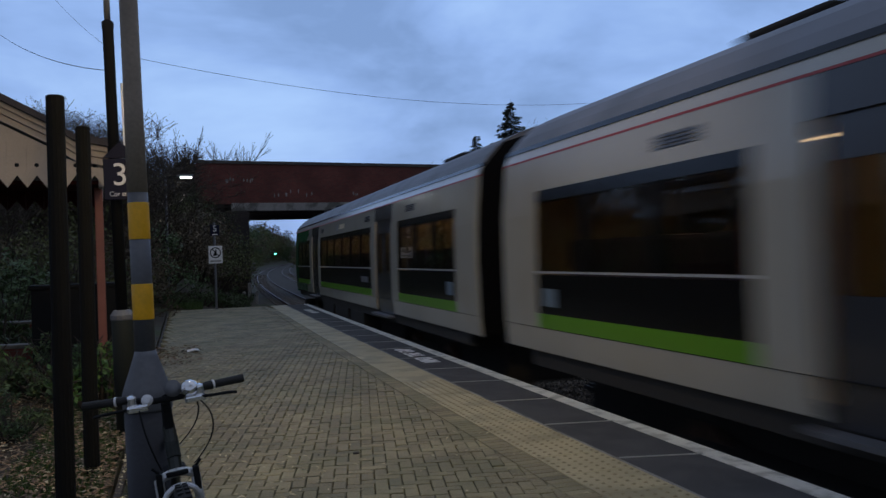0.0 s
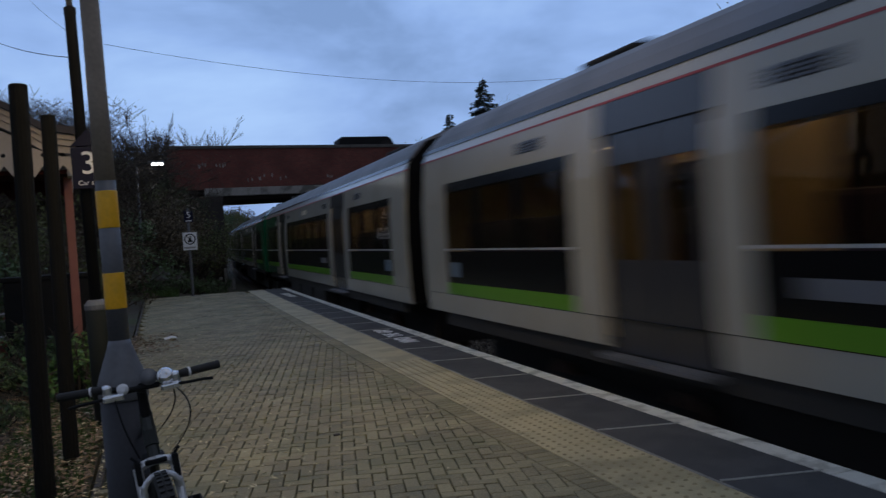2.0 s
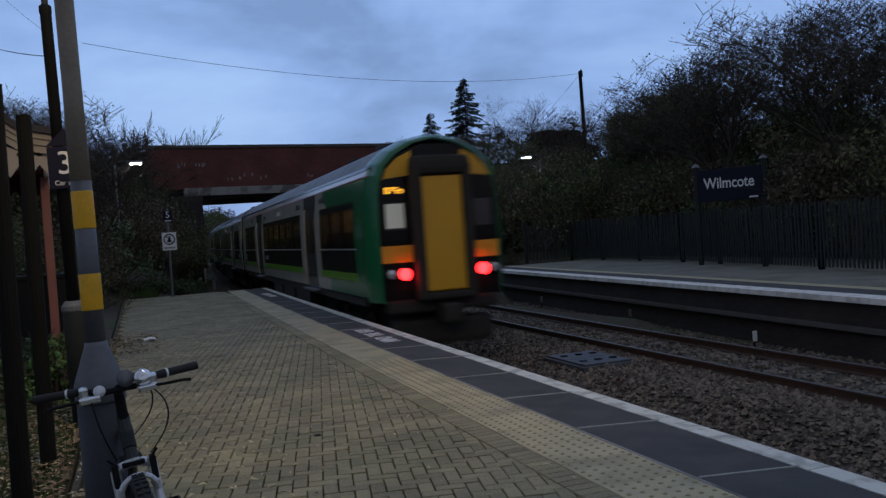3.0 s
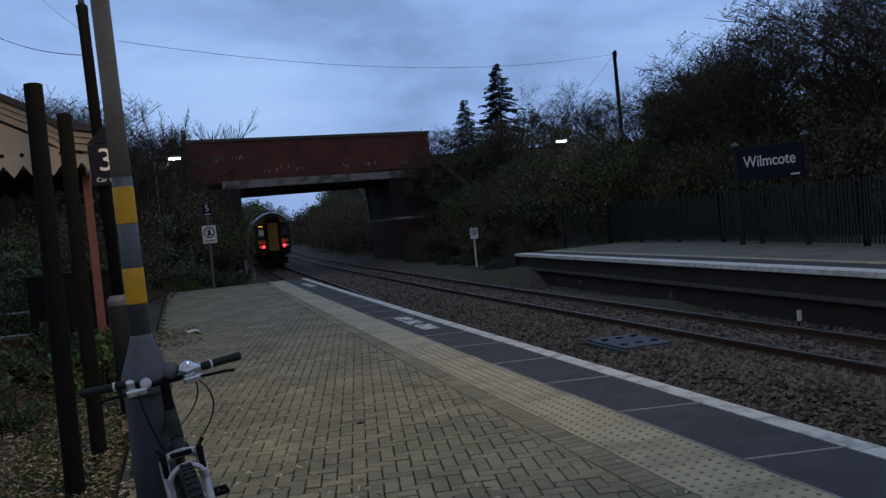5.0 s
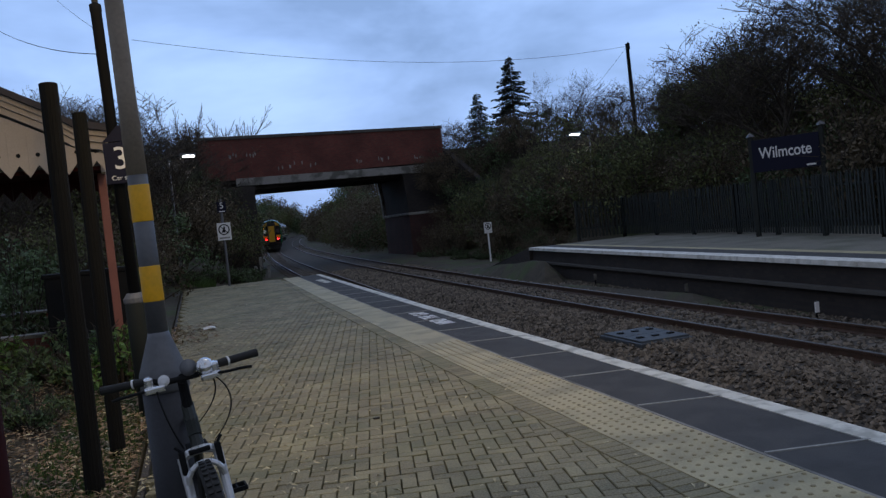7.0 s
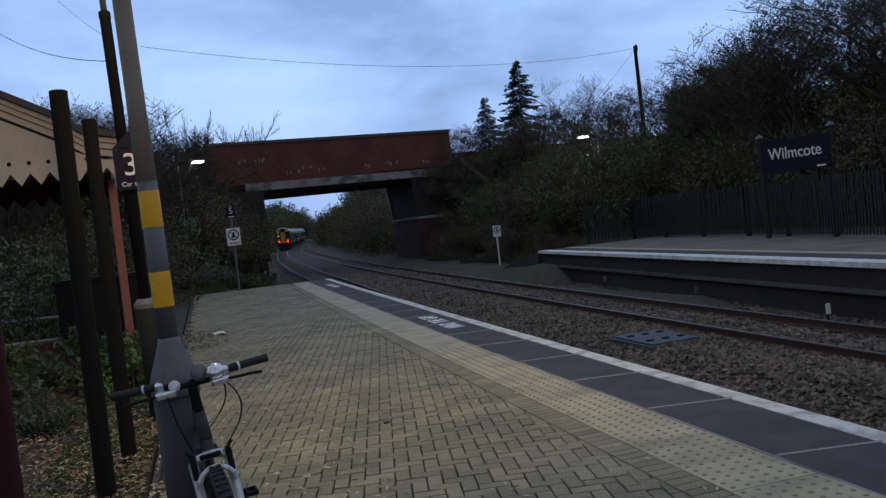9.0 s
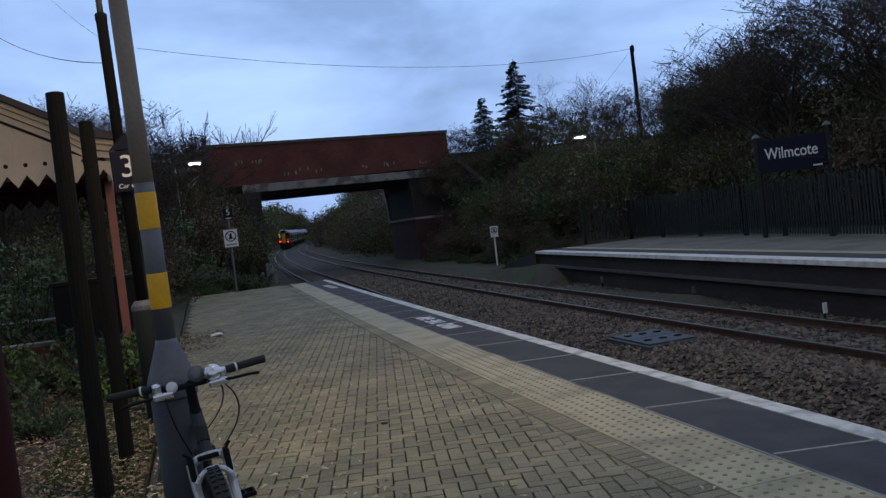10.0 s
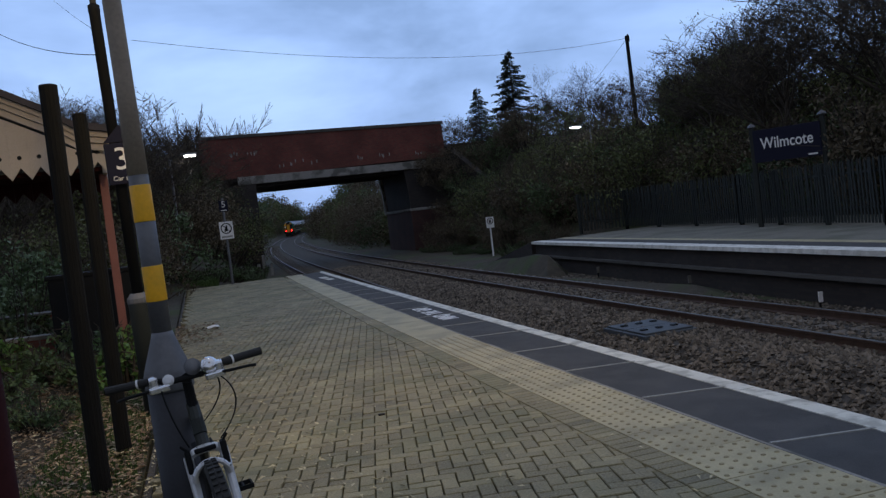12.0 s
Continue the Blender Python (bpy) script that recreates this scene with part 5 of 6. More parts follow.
def scatter_leaves():
    rng = np.random.RandomState(9)

    def flakes(name, n, xs, ys, mat, label, size, zf):
        x, y = xs(n), ys(n)
        c = np.stack([x, y, np.array([zf(a, b) for a, b in zip(x, y)])], 1)
        ang = rng.uniform(0, 2 * np.pi, n)
        d = np.stack([np.cos(ang), np.sin(ang), rng.uniform(-0.35, 0.35, n)], 1)
        w = np.stack([-np.sin(ang), np.cos(ang), rng.uniform(-0.4, 0.4, n)], 1)
        s = size * rng.uniform(0.5, 1.5, n)[:, None]
        mid = c + np.array([0, 0, 1]) * s * rng.uniform(0.0, 0.5, n)[:, None]
        v = np.stack([c - d * s, mid + w * s * 0.35, c + d * s, mid - w * s * 0.35], 1).reshape(-1, 3)
        v[:, 2] = np.maximum(v[:, 2], np.repeat(c[:, 2], 4) - 0.004)
        f = np.arange(n * 4).reshape(n, 4)
        tagged(new(name, array_mesh(name, v, f, mat)), label, "leaves", kind="stuff")

    soil = lambda a, b: ground_z(a, b) + 0.015 + 0.03 * rng.rand()
    top = lambda a, b: 0.008
    flakes("fallen_leaves", 21000, lambda n: -4.4 - 4.5 * rng.rand(n) ** 1.25, lambda n: 4.2 + 9.5 * rng.rand(n), LITTER, "brown fallen leaves on the soil", 0.029, soil)
    flakes("fallen_leaves", 3400, lambda n: -4.4 - 4.0 * rng.rand(n) ** 1.2, lambda n: 4.2 + 9 * rng.rand(n), LITTER_PALE, "pale dry fallen leaves on the soil", 0.026, soil)
    flakes("fallen_leaves", 1500, lambda n: -4.33 + 1.5 * rng.rand(n) ** 2.0, lambda n: 4.6 + 12 * rng.rand(n) ** 1.3, LITTER_PALE, "pale dry leaves blown onto the paving", 0.023, top)
    flakes("fallen_leaves", 620, lambda n: -4.3 + 3.0 * rng.rand(n), lambda n: 3.5 + 18 * rng.rand(n), LITTER_PALE, "scattered dry leaves on the paving", 0.022, top)
    flakes("fallen_leaves", 500, lambda n: -4.36 + 0.8 * rng.rand(n) ** 1.4, lambda n: 14.0 + 3.2 * rng.rand(n), LITTER, "drift of brown leaves on the paving", 0.035, top)
    # grass and moss
    n = 14000
    x = np.where(rng.rand(n) < 0.45, -4.45 - 0.75 * rng.rand(n), -3.2 - 3.4 * rng.rand(n))
    y = np.where(x > -5.25, 4.3 + 7 * rng.rand(n), 24 + 9 * rng.rand(n))
    y = np.where((x > -4.4) & (y < 31.2), 31.2 + 2.5 * rng.rand(n), y)
    z = np.array([ground_z(a, b) for a, b in zip(x, y)])
    h = rng.uniform(0.03, 0.14, n) * np.where(y > 20, 1.6, 0.6)
    ang = rng.uniform(0, 2 * np.pi, n)
    w = 0.006 * np.where(y > 20, 2.4, 1)
    v = np.stack([np.stack([x - w * np.cos(ang), y - w * np.sin(ang), z - 0.02], 1), np.stack([x + w * np.cos(ang), y + w * np.sin(ang), z - 0.02], 1),
                  np.stack([x + h * 0.5 * np.sin(ang), y + h * 0.5 * np.cos(ang), z + h], 1)], 1).reshape(-1, 3)
    tagged(new("grass", array_mesh("grass", v, np.arange(n * 3).reshape(n, 3), GRASS)), "short green grass and moss at the paving edge", "grass", kind="stuff")


# ---- the station building ----
def build_house():
    hs = thing("station_canopy", pose(-4.80, 12.2, 0, 0, 0, 4.5), "cream boarded station canopy with zigzag valance and slate roof", "canopy")
    # local x runs left along the valance (negative), z up
    slope = 0.56
    def top(x):
        d = -x
        return 3.03 + 0.20 * min(d, 0.7) / 0.7 * 0.6 + max(0, d - 0.35) * slope * 0.92
    x = 0.0
    i = 0
    pitch = 0.232
    while x > -6.0:
        x0, x1 = x, x - pitch
        g = Geo()
        g.prism([(x0 - 0.0006, top(x0) - 0.14), (x0 - 0.0006, 2.64), ((x0 + x1) / 2, 2.80), (x1 + 0.0006, 2.64), (x1 + 0.0006, top(x1) - 0.14)], -0.02, 0.012)
        board = part("valance_board", g, CREAM, hs)
        g = Geo()
        g.lathe([(0, 0), (0.028, 0), (0.028, 0.004), (0, 0.004)], 10, ((x0 + x1) / 2 , -0.0215, 2.93), Matrix.Rotation(math.pi / 2, 3, "X"))
        part("drilled_hole", g, BLACKPAINT, board)
        x = x1
        i += 1
    for k, (dz, dy, hgt, mat) in enumerate(((-0.10, -0.05, 0.09, CREAM), (-0.005, -0.09, 0.085, CREAM), (0.075, -0.13, 0.07, CREAM))):
        g = Geo()
        pts = [0.05, -0.35, -0.7] + [-1 - 0.6 * j for j in range(9)]
        g.loft([[Vector((q, dy, top(q) + dz)), Vector((q, 0.05, top(q) + dz)), Vector((q, 0.05, top(q) + dz + hgt)), Vector((q, dy, top(q) + dz + hgt))] for q in pts])
        part("moulding", g, mat, hs)
    g = Geo()
    g.loft([[Vector((q, -0.2, top(q) + 0.15)), Vector((q, 3.4, top(q) + 0.15)), Vector((q, 3.4, top(q) + 0.24)), Vector((q, -0.2, top(q) + 0.24))] for q in (0.18, -0.35, -0.7, -1.6, -3.0, -6.0)])
    part("roof", g, SLATE, hs, "dark slate canopy roof")
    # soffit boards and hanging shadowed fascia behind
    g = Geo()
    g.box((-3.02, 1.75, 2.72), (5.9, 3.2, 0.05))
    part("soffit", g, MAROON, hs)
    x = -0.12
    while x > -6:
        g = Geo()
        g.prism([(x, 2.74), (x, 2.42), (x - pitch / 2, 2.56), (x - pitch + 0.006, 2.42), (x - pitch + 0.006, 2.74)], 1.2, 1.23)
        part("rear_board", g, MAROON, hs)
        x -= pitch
    g = Geo()
    g.box((-0.05, 1.75, 2.86), (0.05, 3.2, 0.4))
    part("side_fascia", g, CREAM, hs)
    # the post and its bracket
    g = Geo()
    g.slab((-0.08, 0.55, 1.28), (0.11, 0.11, 2.8), 0.012)
    part("post", g, PINK, hs, "terracotta painted canopy post")
    # back wall well behind the posts
    g = Geo()
    g.box((-4.6, 3.2, 1.3), (2.8, 0.3, 2.8))
    part("wall", g, REDBRICK, hs)


def build_column_left():
    """The painted canopy column beside the viewer."""
    col = thing("canopy_column", pose(-4.605, 3.3, 0), "maroon painted iron column with a white upper half", "column")
    g = Geo()
    g.lathe([(0.0, -0.05), (0.13, -0.05), (0.13, 0.2), (0.085, 0.28), (0.08, 1.60)], 18)
    part("lower_shaft", g, MAROON, col, smooth=True)
    g = Geo()
    g.lathe([(0.081, 1.605), (0.078, 2.6), (0.12, 2.75), (0.12, 2.9)], 18)
    part("upper_shaft", g, SIGNWHITE, col, smooth=True)


# ---- posts, signs and lamps near by ----
def build_lamp_column():
    p = thing("lamp_column", pose(-3.993, 4.05, 0, 0.0, -0.9, 0), "grey steel lamp column with two yellow bands", "lamp post")
    g = Geo()
    g.lathe([(0.0, -0.1), (0.102, -0.1), (0.102, 0.93)], 24)
    part("base_tube", g, COLBASE, p, "dark painted base tube", smooth=True)
    g = Geo()
    g.lathe([(0.104, 0.925), (0.107, 0.935), (0.107, 1.0), (0.098, 1.03), (0.052, 1.165), (0.046, 1.19)], 24)
    part("cone", g, GALV, p, "grey conical shoulder", smooth=True)
    g = Geo()
    g.lathe([(0.045, 1.185), (0.044, 1.9)], 20)
    part("shaft_lower", g, GALV, p, smooth=True)
    # upper shaft browner than the lower: warm light painted in
    g = Geo()
    g.lathe([(0.0445, 1.9), (0.0405, 2.3), (0.037, 5.2)], 20)
    part("shaft", g, BROWNPOLE, p, "brown grey shaft with warm lamp light in its colour", smooth=True)
    for z0, z1 in ((1.33, 1.49), (1.69, 1.855)):
        g = Geo()
        g.lathe([(0.0458, z0), (0.0462, z0 + 0.003), (0.0462, z1 - 0.003), (0.0455, z1)], 20)
        part("band", g, YELLOWTAPE, p, "worn yellow band", smooth=True)
    g = Geo()
    g.slab((0.95, 0.62, 5.42), (0.7, 0.3, 0.13), 0.04)
    head = part("lamp_head", g, GALV, p)
    part("arm", Geo().rod((0, 0, 5.15), (0.8, 0.54, 5.42), 0.03, 0.03, 8), GALV, p)
    g = Geo()
    g.slab((0.95, 0.62, 5.345), (0.4, 0.2, 0.02), 0.006)
    part("lens", g, G_LAMP, head)
    lamp = new("column_light", bpy.data.lights.new("column_light", "AREA"))
    lamp.data.shape, lamp.data.size, lamp.data.size_y, lamp.data.energy, lamp.data.color = "RECTANGLE", 0.4, 0.2, 66, (1.0, 0.74, 0.37)
    lamp.data.spread = radians(130)
    lamp.matrix_world = look((-3.12, 4.67, 5.29), (-2.6, 12.5, 0))


def build_posts():
    for x, y, h, r, lx, ly, lab in ((-4.64, 6.27, 2.74, 0.062, 0.2, 0.0, "tall dark timber post with a sawn top"), (-4.58, 7.37, 2.70, 0.058, 0.2, 0, "shorter dark timber post standing in leaves")):
        p = thing("timber_post", pose(x, y, 0, lx * 0, lx, 0), lab, "post", "timber posts")
        g = Geo()
        prof = [(0, -0.3)] + [(r * (1.06 - 0.10 * k / 10 + 0.012 * math.sin(k * 2.1)), -0.3 + (h + 0.3) * k / 10) for k in range(11)] + [(r * 0.8, h + 0.006)]
        g.lathe(prof, 14)
        part("shaft", g, DARKWOOD, p, smooth=False)


def build_sign_three():
    """Black post in a socket with the car stop board."""
    p = thing("car_stop_sign", pose(-4.397, 8.9, 0, 0, -1.0, 0), "black post with a navy car stop board", "sign")
    g = Geo()
    g.lathe([(0, -0.2), (0.105, -0.2), (0.105, 1.05), (0.1, 1.08), (0.07, 1.12)], 16)
    part("socket", g, GREENPAINT, p, smooth=True)
    g = Geo()
    g.lathe([(0.106, 1.05), (0.112, 1.06), (0.112, 1.10), (0.075, 1.15), (0, 1.15)], 16)
    part("collar", g, GALV, p, "grey metal collar")
    g = Geo()
    g.lathe([(0.055, 1.1), (0.052, 3.9), (0.056, 3.91), (0.056, 3.97), (0.03, 3.99)], 14)
    part("shaft", g, BLACKPAINT, p, smooth=True)
    g = Geo()
    g.lathe([(0.03, 3.98), (0.03, 4.6)], 10)
    part("upper_tube", g, GALV, p, smooth=True)
    g = Geo()
    g.slab((0.06, -0.09, 2.42), (0.32, 0.03, 0.40), 0.008)
    board = part("board", g, NAVY, p, "navy board with white numeral")
    lettering("numeral", "3", 0.31, SIGNWHITE, board, pose(0.05, -0.107, 2.455, 90, 0, 0))
    lettering("caption", "Car stop", 0.064, SIGNWHITE, board, pose(0.06, -0.107, 2.275, 90, 0, 0))
    g = Geo()
    g.prism([(-0.10, 2.63), (0.22, 2.63), (0.06, 2.79)], -0.10, -0.08)
    part("cap_plate", g, NAVY, board)
    # tall slim panel above
    g = Geo()
    g.slab((0.16, -0.02, 3.02), (0.14, 0.02, 0.7), 0.006)
    part("side_plate", g, SIGNWHITE, p, "pale slim plate")


def build_bin():
    b = thing("litter_bin", pose(-5.10, 14.2, 0, 0, 0, 6), "tall black litter bin behind the posts", "bin")
    g = Geo()
    g.slab((-0.3, 0, 0.72), (1.25, 0.6, 1.1), 0.03)
    part("body", g, BLACKPAINT, b)
    for x in (-0.85, 0.25):
        for y in (-0.22, 0.22):
            part("leg", Geo().box((x, y, 0.08), (0.07, 0.07, 0.22)), BLACKPAINT, b)
    part("lid", Geo().slab((-0.3, 0, 1.30), (1.31, 0.66, 0.07), 0.02), BLACKPAINT, b)
    bench = thing("bench", pose(-7.05, 17.3, 0, 0, 0, -12), "weathered grey slatted bench on brick plinths", "bench")
    for k in range(4):
        part("slat", Geo().slab((0, -0.2 + 0.13 * k, 0.62), (1.9, 0.11, 0.035), 0.006), SLAT_GREY, bench)
    for x in (-0.75, 0.75):
        part("plinth", Geo().slab((x, 0, 0.28), (0.3, 0.45, 0.62), 0.01), REDBRICK, bench)
    w = thing("garden_wall", pose(-6.6, 15.0, 0, 0, 0, -12), "low red brick planter wall overgrown with ivy", "wall")
    part("brickwork", Geo().slab((0, 0, 0.12), (2.6, 0.25, 0.45), 0.01), REDBRICK, w)
    part("cap", Geo().slab((0, 0, 0.37), (2.7, 0.3, 0.06), 0.012), CONCRETE, w)


def prohibition(board, mat, m, r):
    """Red-edged round sign simplified in black, as it shows at dusk."""
    g = Geo()
    g.ring((0, 0, 0), (0, 0, 1), r, r * 0.11, 22, 4)
    g.box((0, 0, 0), (r * 1.9, r * 0.16, 0.004), Matrix.Rotation(-0.8, 3, "Z"))
    g.box((0.01, 0, 0), (r * 0.32, r * 1.2, 0.003))
    g.box((-r * 0.2, -r * 0.3, 0), (r * 0.3, r * 0.7, 0.003), Matrix.Rotation(-0.5, 3, "Z"))
    o = part("symbol", g, mat, board)
    o.matrix_basis = m


def build_far_signs():
    p = thing("car_stop_sign", pose(-2.75, 30.4, 0), "galvanised post with a small car stop board and no-crossing notice", "sign")
    part("post", Geo().rod((0, 0, -0.3), (0, 0, 3.0), 0.045, 0.045, 10), GALV, p)
    b = part("number_board", Geo().slab((0.02, -0.06, 2.72), (0.30, 0.03, 0.38), 0.006), NAVY, p, "navy board with white numeral")
    lettering("numeral", "5", 0.30, SIGNWHITE, b, pose(0.02, -0.078, 2.77, 90, 0, 0))
    part("caption_bar", Geo().box((0.02, -0.077, 2.575), (0.2, 0.004, 0.03)), SIGNWHITE, b)
    n = part("notice", Geo().slab((0.02, -0.06, 1.88), (0.46, 0.03, 0.6), 0.006), SIGNWHITE, p, "white no-crossing notice")
    prohibition(n, BLACKPAINT, pose(0.02, -0.079, 1.95, 90, 0, 0), 0.17)
    part("text_bar", Geo().box((0.02, -0.078, 1.66), (0.36, 0.004, 0.06)), SEAM, n)
    q = thing("notice_post", pose(10.66, 41.2, -0.98), "white no-crossing notice on a pale post", "sign")
    part("post", Geo().rod((0, 0, -0.2), (0, 0, 1.95), 0.045, 0.045, 8), SIGNWHITE, q)
    n = part("notice", Geo().slab((0, -0.06, 1.8), (0.42, 0.03, 0.56), 0.006), SIGNWHITE, q)
    prohibition(n, BLACKPAINT, pose(0, -0.079, 1.87, 90, 0, 0), 0.15)


def street_lamp(x, y, z, h, side, label):
    p = thing("platform_lamp", pose(x, y, z), label, "lamp post", "platform lamps")
    part("post", Geo().rod((0, 0, -0.4), (0, 0, h - 0.1), 0.06, 0.045, 10), GALV, p)
    part("arm", Geo().pipe([(0, 0, h - 0.12), (side * 0.2, 0, h), (side * 0.55, 0, h + 0.02)], 0.03), GREENPAINT, p)
    head = part("lamp_head", Geo().slab((side * 0.72, 0, h + 0.03), (0.62, 0.26, 0.10), 0.03), GALV, p)
    part("lens", Geo().slab((side * 0.76, -0.02, h - 0.035), (0.42, 0.24, 0.05), 0.015), G_LAMP, head, "bright cold white lamp lens")


def build_lamps():
    street_lamp(-4.35, 34.1, 0, 4.95, 1, "dark green platform lamp, lit, above the hedge")
    street_lamp(14.95, 37.4, -0.2, 5.1, -1, "dark green platform lamp, lit, against the trees")


def build_name_sign():
    """Station name board on two posts before the fence."""
    a, b = Vector((12.75, 22.2, 0)), Vector((13.80, 20.63, 0))
    d = (b - a).normalized()
    ang = math.degrees(math.atan2(d.y, d.x))
    L = (b - a).length
    s = thing("station_name_sign", pose(a.x, a.y, 0, 0, 0, ang), "navy station name board on two dark green posts", "sign")
    for x, h in ((-0.08, 3.02), (L + 0.08, 3.10)):
        post = part("post", Geo().slab((x, 0, h / 2 - 0.1), (0.13, 0.13, h + 0.2), 0.015), GREENPAINT, s)
        part("cap", Geo().lathe([(0.0, h), (0.14, h), (0.11, h + 0.05), (0.0, h + 0.13)], 4, (x, 0, 0)), GALV, post)
    board = part("board", Geo().slab((L / 2, -0.09, 2.42), (L + 0.06, 0.04, 0.98), 0.01), NAVY, s, "navy board with white station name")
    lettering("station_name", "Wilmcote", 0.47, SIGNWHITE, board, pose(L / 2, -0.113, 2.47, 90, 0, 0) @ Matrix.Diagonal((0.80, 1, 1, 1)), 0.004, 0.006)
    part("sticker", Geo().box((L * 0.88, -0.113, 2.0), (0.26, 0.004, 0.05)), SIGNWHITE, board)


def build_fence():
    pts = [(11.3, 9.0), (12.15, 16.8), (13.55, 24.5), (14.0, 33.2), (12.2, 34.0)]
    f = thing("picket_fence", Matrix.Identity(4), "dark green pointed picket fence behind the platform", "fence")
    pale = Geo().prism([(-0.035, 0.06), (0.035, 0.06), (0.035, 1.60), (0, 1.70), (-0.035, 1.60)], -0.011, 0.011).mesh("pale", GREENPAINT)
    for (x0, y0), (x1, y1) in zip(pts[:-1], pts[1:]):
        a, b = Vector((x0, y0, 0)), Vector((x1, y1, 0))
        d = b - a
        ang = math.atan2(d.y, d.x)
        n = int(d.length / 0.145)
        for k in range(n):
            p = a + d * ((k + 0.5) / n)
            o = new("pale", pale)
            o.parent = f
            o.matrix_basis = pose(p.x, p.y, 0, random.uniform(-1, 1), random.uniform(-1, 1), math.degrees(ang))
        for z in (0.45, 1.35):
            part("fence_rail", Geo().rod(a + Vector((0.04, 0.02, z)), b + Vector((0.04, 0.02, z)), 0.04, 0.04, 4), GREENPAINT, f)
        m = max(1, int(d.length / 2.5))
        for k in range(m + 1):
            p = a + d * (k / m)
            part("fence_post", Geo().slab((p.x + 0.1, p.y + 0.04, 0.8), (0.12, 0.12, 1.75), 0.012), GREENPAINT, f)


def build_trackside():
    c = thing("cable_chamber", pose(3.80, 13.75, RAILZ - 0.21), "grey blue concrete chamber lid between the tracks", "chamber lid")
    lid = material("chamber_lid", (0.05, 0.06, 0.07), 0.6, vary=0.2, scale=5, stain=((0.07, 0.075, 0.08), 0.5, 4))
    part("frame", Geo().slab((0, 0, 0.06), (1.05, 1.55, 0.16), 0.02), lid, c)
    for k in range(2):
        pl = part("plate", Geo().slab((0, -0.36 + 0.72 * k, 0.15), (0.94, 0.70, 0.05), 0.01), lid, c)
        for i in range(3):
            part("lifting_eye", Geo().slab((-0.3 + 0.3 * i, -0.36 + 0.72 * k, 0.185), (0.12, 0.09, 0.03), 0.008), T_BLACK, pl)
    for x, y in ((7.25, 13.4), (8.45, 25.0), (8.0, 19.0)):
        m = thing("distance_marker", pose(x, y, RAILZ - 0.32, 0, 0, 0), "small white marker plate by the platform wall", "marker", "trackside markers")
        part("plate", Geo().slab((0, 0, 0.34), (0.09, 0.03, 0.2), 0.006), SIGNWHITE if y < 14 else CONCRETE, m)
        part("stake", Geo().box((0, 0.026, 0.12), (0.04, 0.02, 0.4)), BLACKPAINT, m)
    for x, y, h in ((0.3, 48.5, 1.3), (-0.1, 47.0, 0.8), (0.9, 51, 0.75)):
        m = thing("trackside_post", pose(x - 0.6, y, ground_z(x - 0.6, y)), "pale grey concrete trackside post", "post", "trackside posts")
        part("shaft", Geo().slab((0, 0, h / 2), (0.16, 0.16, h), 0.02), CONCRETE, m)
    cab = thing("relay_cabinet", pose(edge(190) - 1.6, 190, rise(190) + RAILZ), "pale grey trackside cabinet", "cabinet")
    part("body", Geo().slab((0, 0, 0.9), (0.9, 0.7, 1.7), 0.05), CONCRETE, cab)
    part("door", Geo().slab((0, -0.36, 0.9), (0.7, 0.03, 1.4), 0.01), GALV, cab)
    s = thing("railway_signal", pose(edge(292) - 2.3, 292, rise(292) + RAILZ - 1.0), "colour light signal showing green", "signal")
    part("post", Geo().rod((0, 0, -0.3), (0, 0, 3.6), 0.09, 0.09, 8), GALV, s)
    head = part("signal_head", Geo().slab((0, 0, 4.3), (0.6, 0.25, 1.5), 0.06), BLACKPAINT, s)
    part("green_lens", Geo().lathe([(0, 0), (0.17, 0), (0.17, 0.03), (0, 0.05)], 14, (0, -0.14, 4.55), Matrix.Rotation(math.pi / 2, 3, "X")), G_SIGNAL, head, "glowing green lens")


def build_utility():
    p = thing("utility_pole", pose(32.15, 63.1, 5.0, 0, -0.6, 0), "wooden telegraph pole with a sagging wire", "utility pole")
    part("shaft", Geo().rod((0, 0, -0.5), (0, 0, 9.2), 0.19, 0.14, 10), DARKWOOD, p)
    part("bracket", Geo().slab((0, -0.12, 8.95), (0.3, 0.12, 0.5), 0.02), BLACKPAINT, p)
    part("insulator", Geo().lathe([(0.05, 0), (0.1, 0.05), (0.06, 0.12), (0, 0.14)], 8, (0.1, 0, 9.2)), GALV, p)

    def wire(name, a, b, sag, r, label, reach=1.0):
        a, b = Vector(a), Vector(b)
        pts = [a.lerp(b, i / 40) - Vector((0, 0, sag * 4 * (i / 40) * (1 - i / 40))) for i in range(int(40 * reach) + 1)]
        g = Geo()
        rings = []
        for i, p in enumerate(pts):
            rings.append([p + Vector((0, r * math.cos(k), r * math.sin(k))) for k in (0, 1.57, 3.14, 4.71)])
        g.loft(rings)
        ob = solid(name, g, BLACKPAINT, label, "cable", kind="")
        return ob
    top = (32.05, 63.05, 14.0)
    wire("overhead_wire", top, (-20.0, 42.0, 14.7), 2.4, 0.012, "thin black overhead wire across the sky", 0.725)
    wire("stay_wire", top, (27.5, 65, 9.0), 0.1, 0.014, "thin stay wire from the pole")
    wire("overhead_wire", (-4.46, 8.88, 3.49), (-6.75, 15.0, 5.55), 0.16, 0.0042, "thin black cable above the canopy")
    wire("overhead_wire", (-4.47, 8.9, 3.72), (-5.5, 13.0, 5.45), 0.04, 0.0024, "thin dark cable above the canopy")


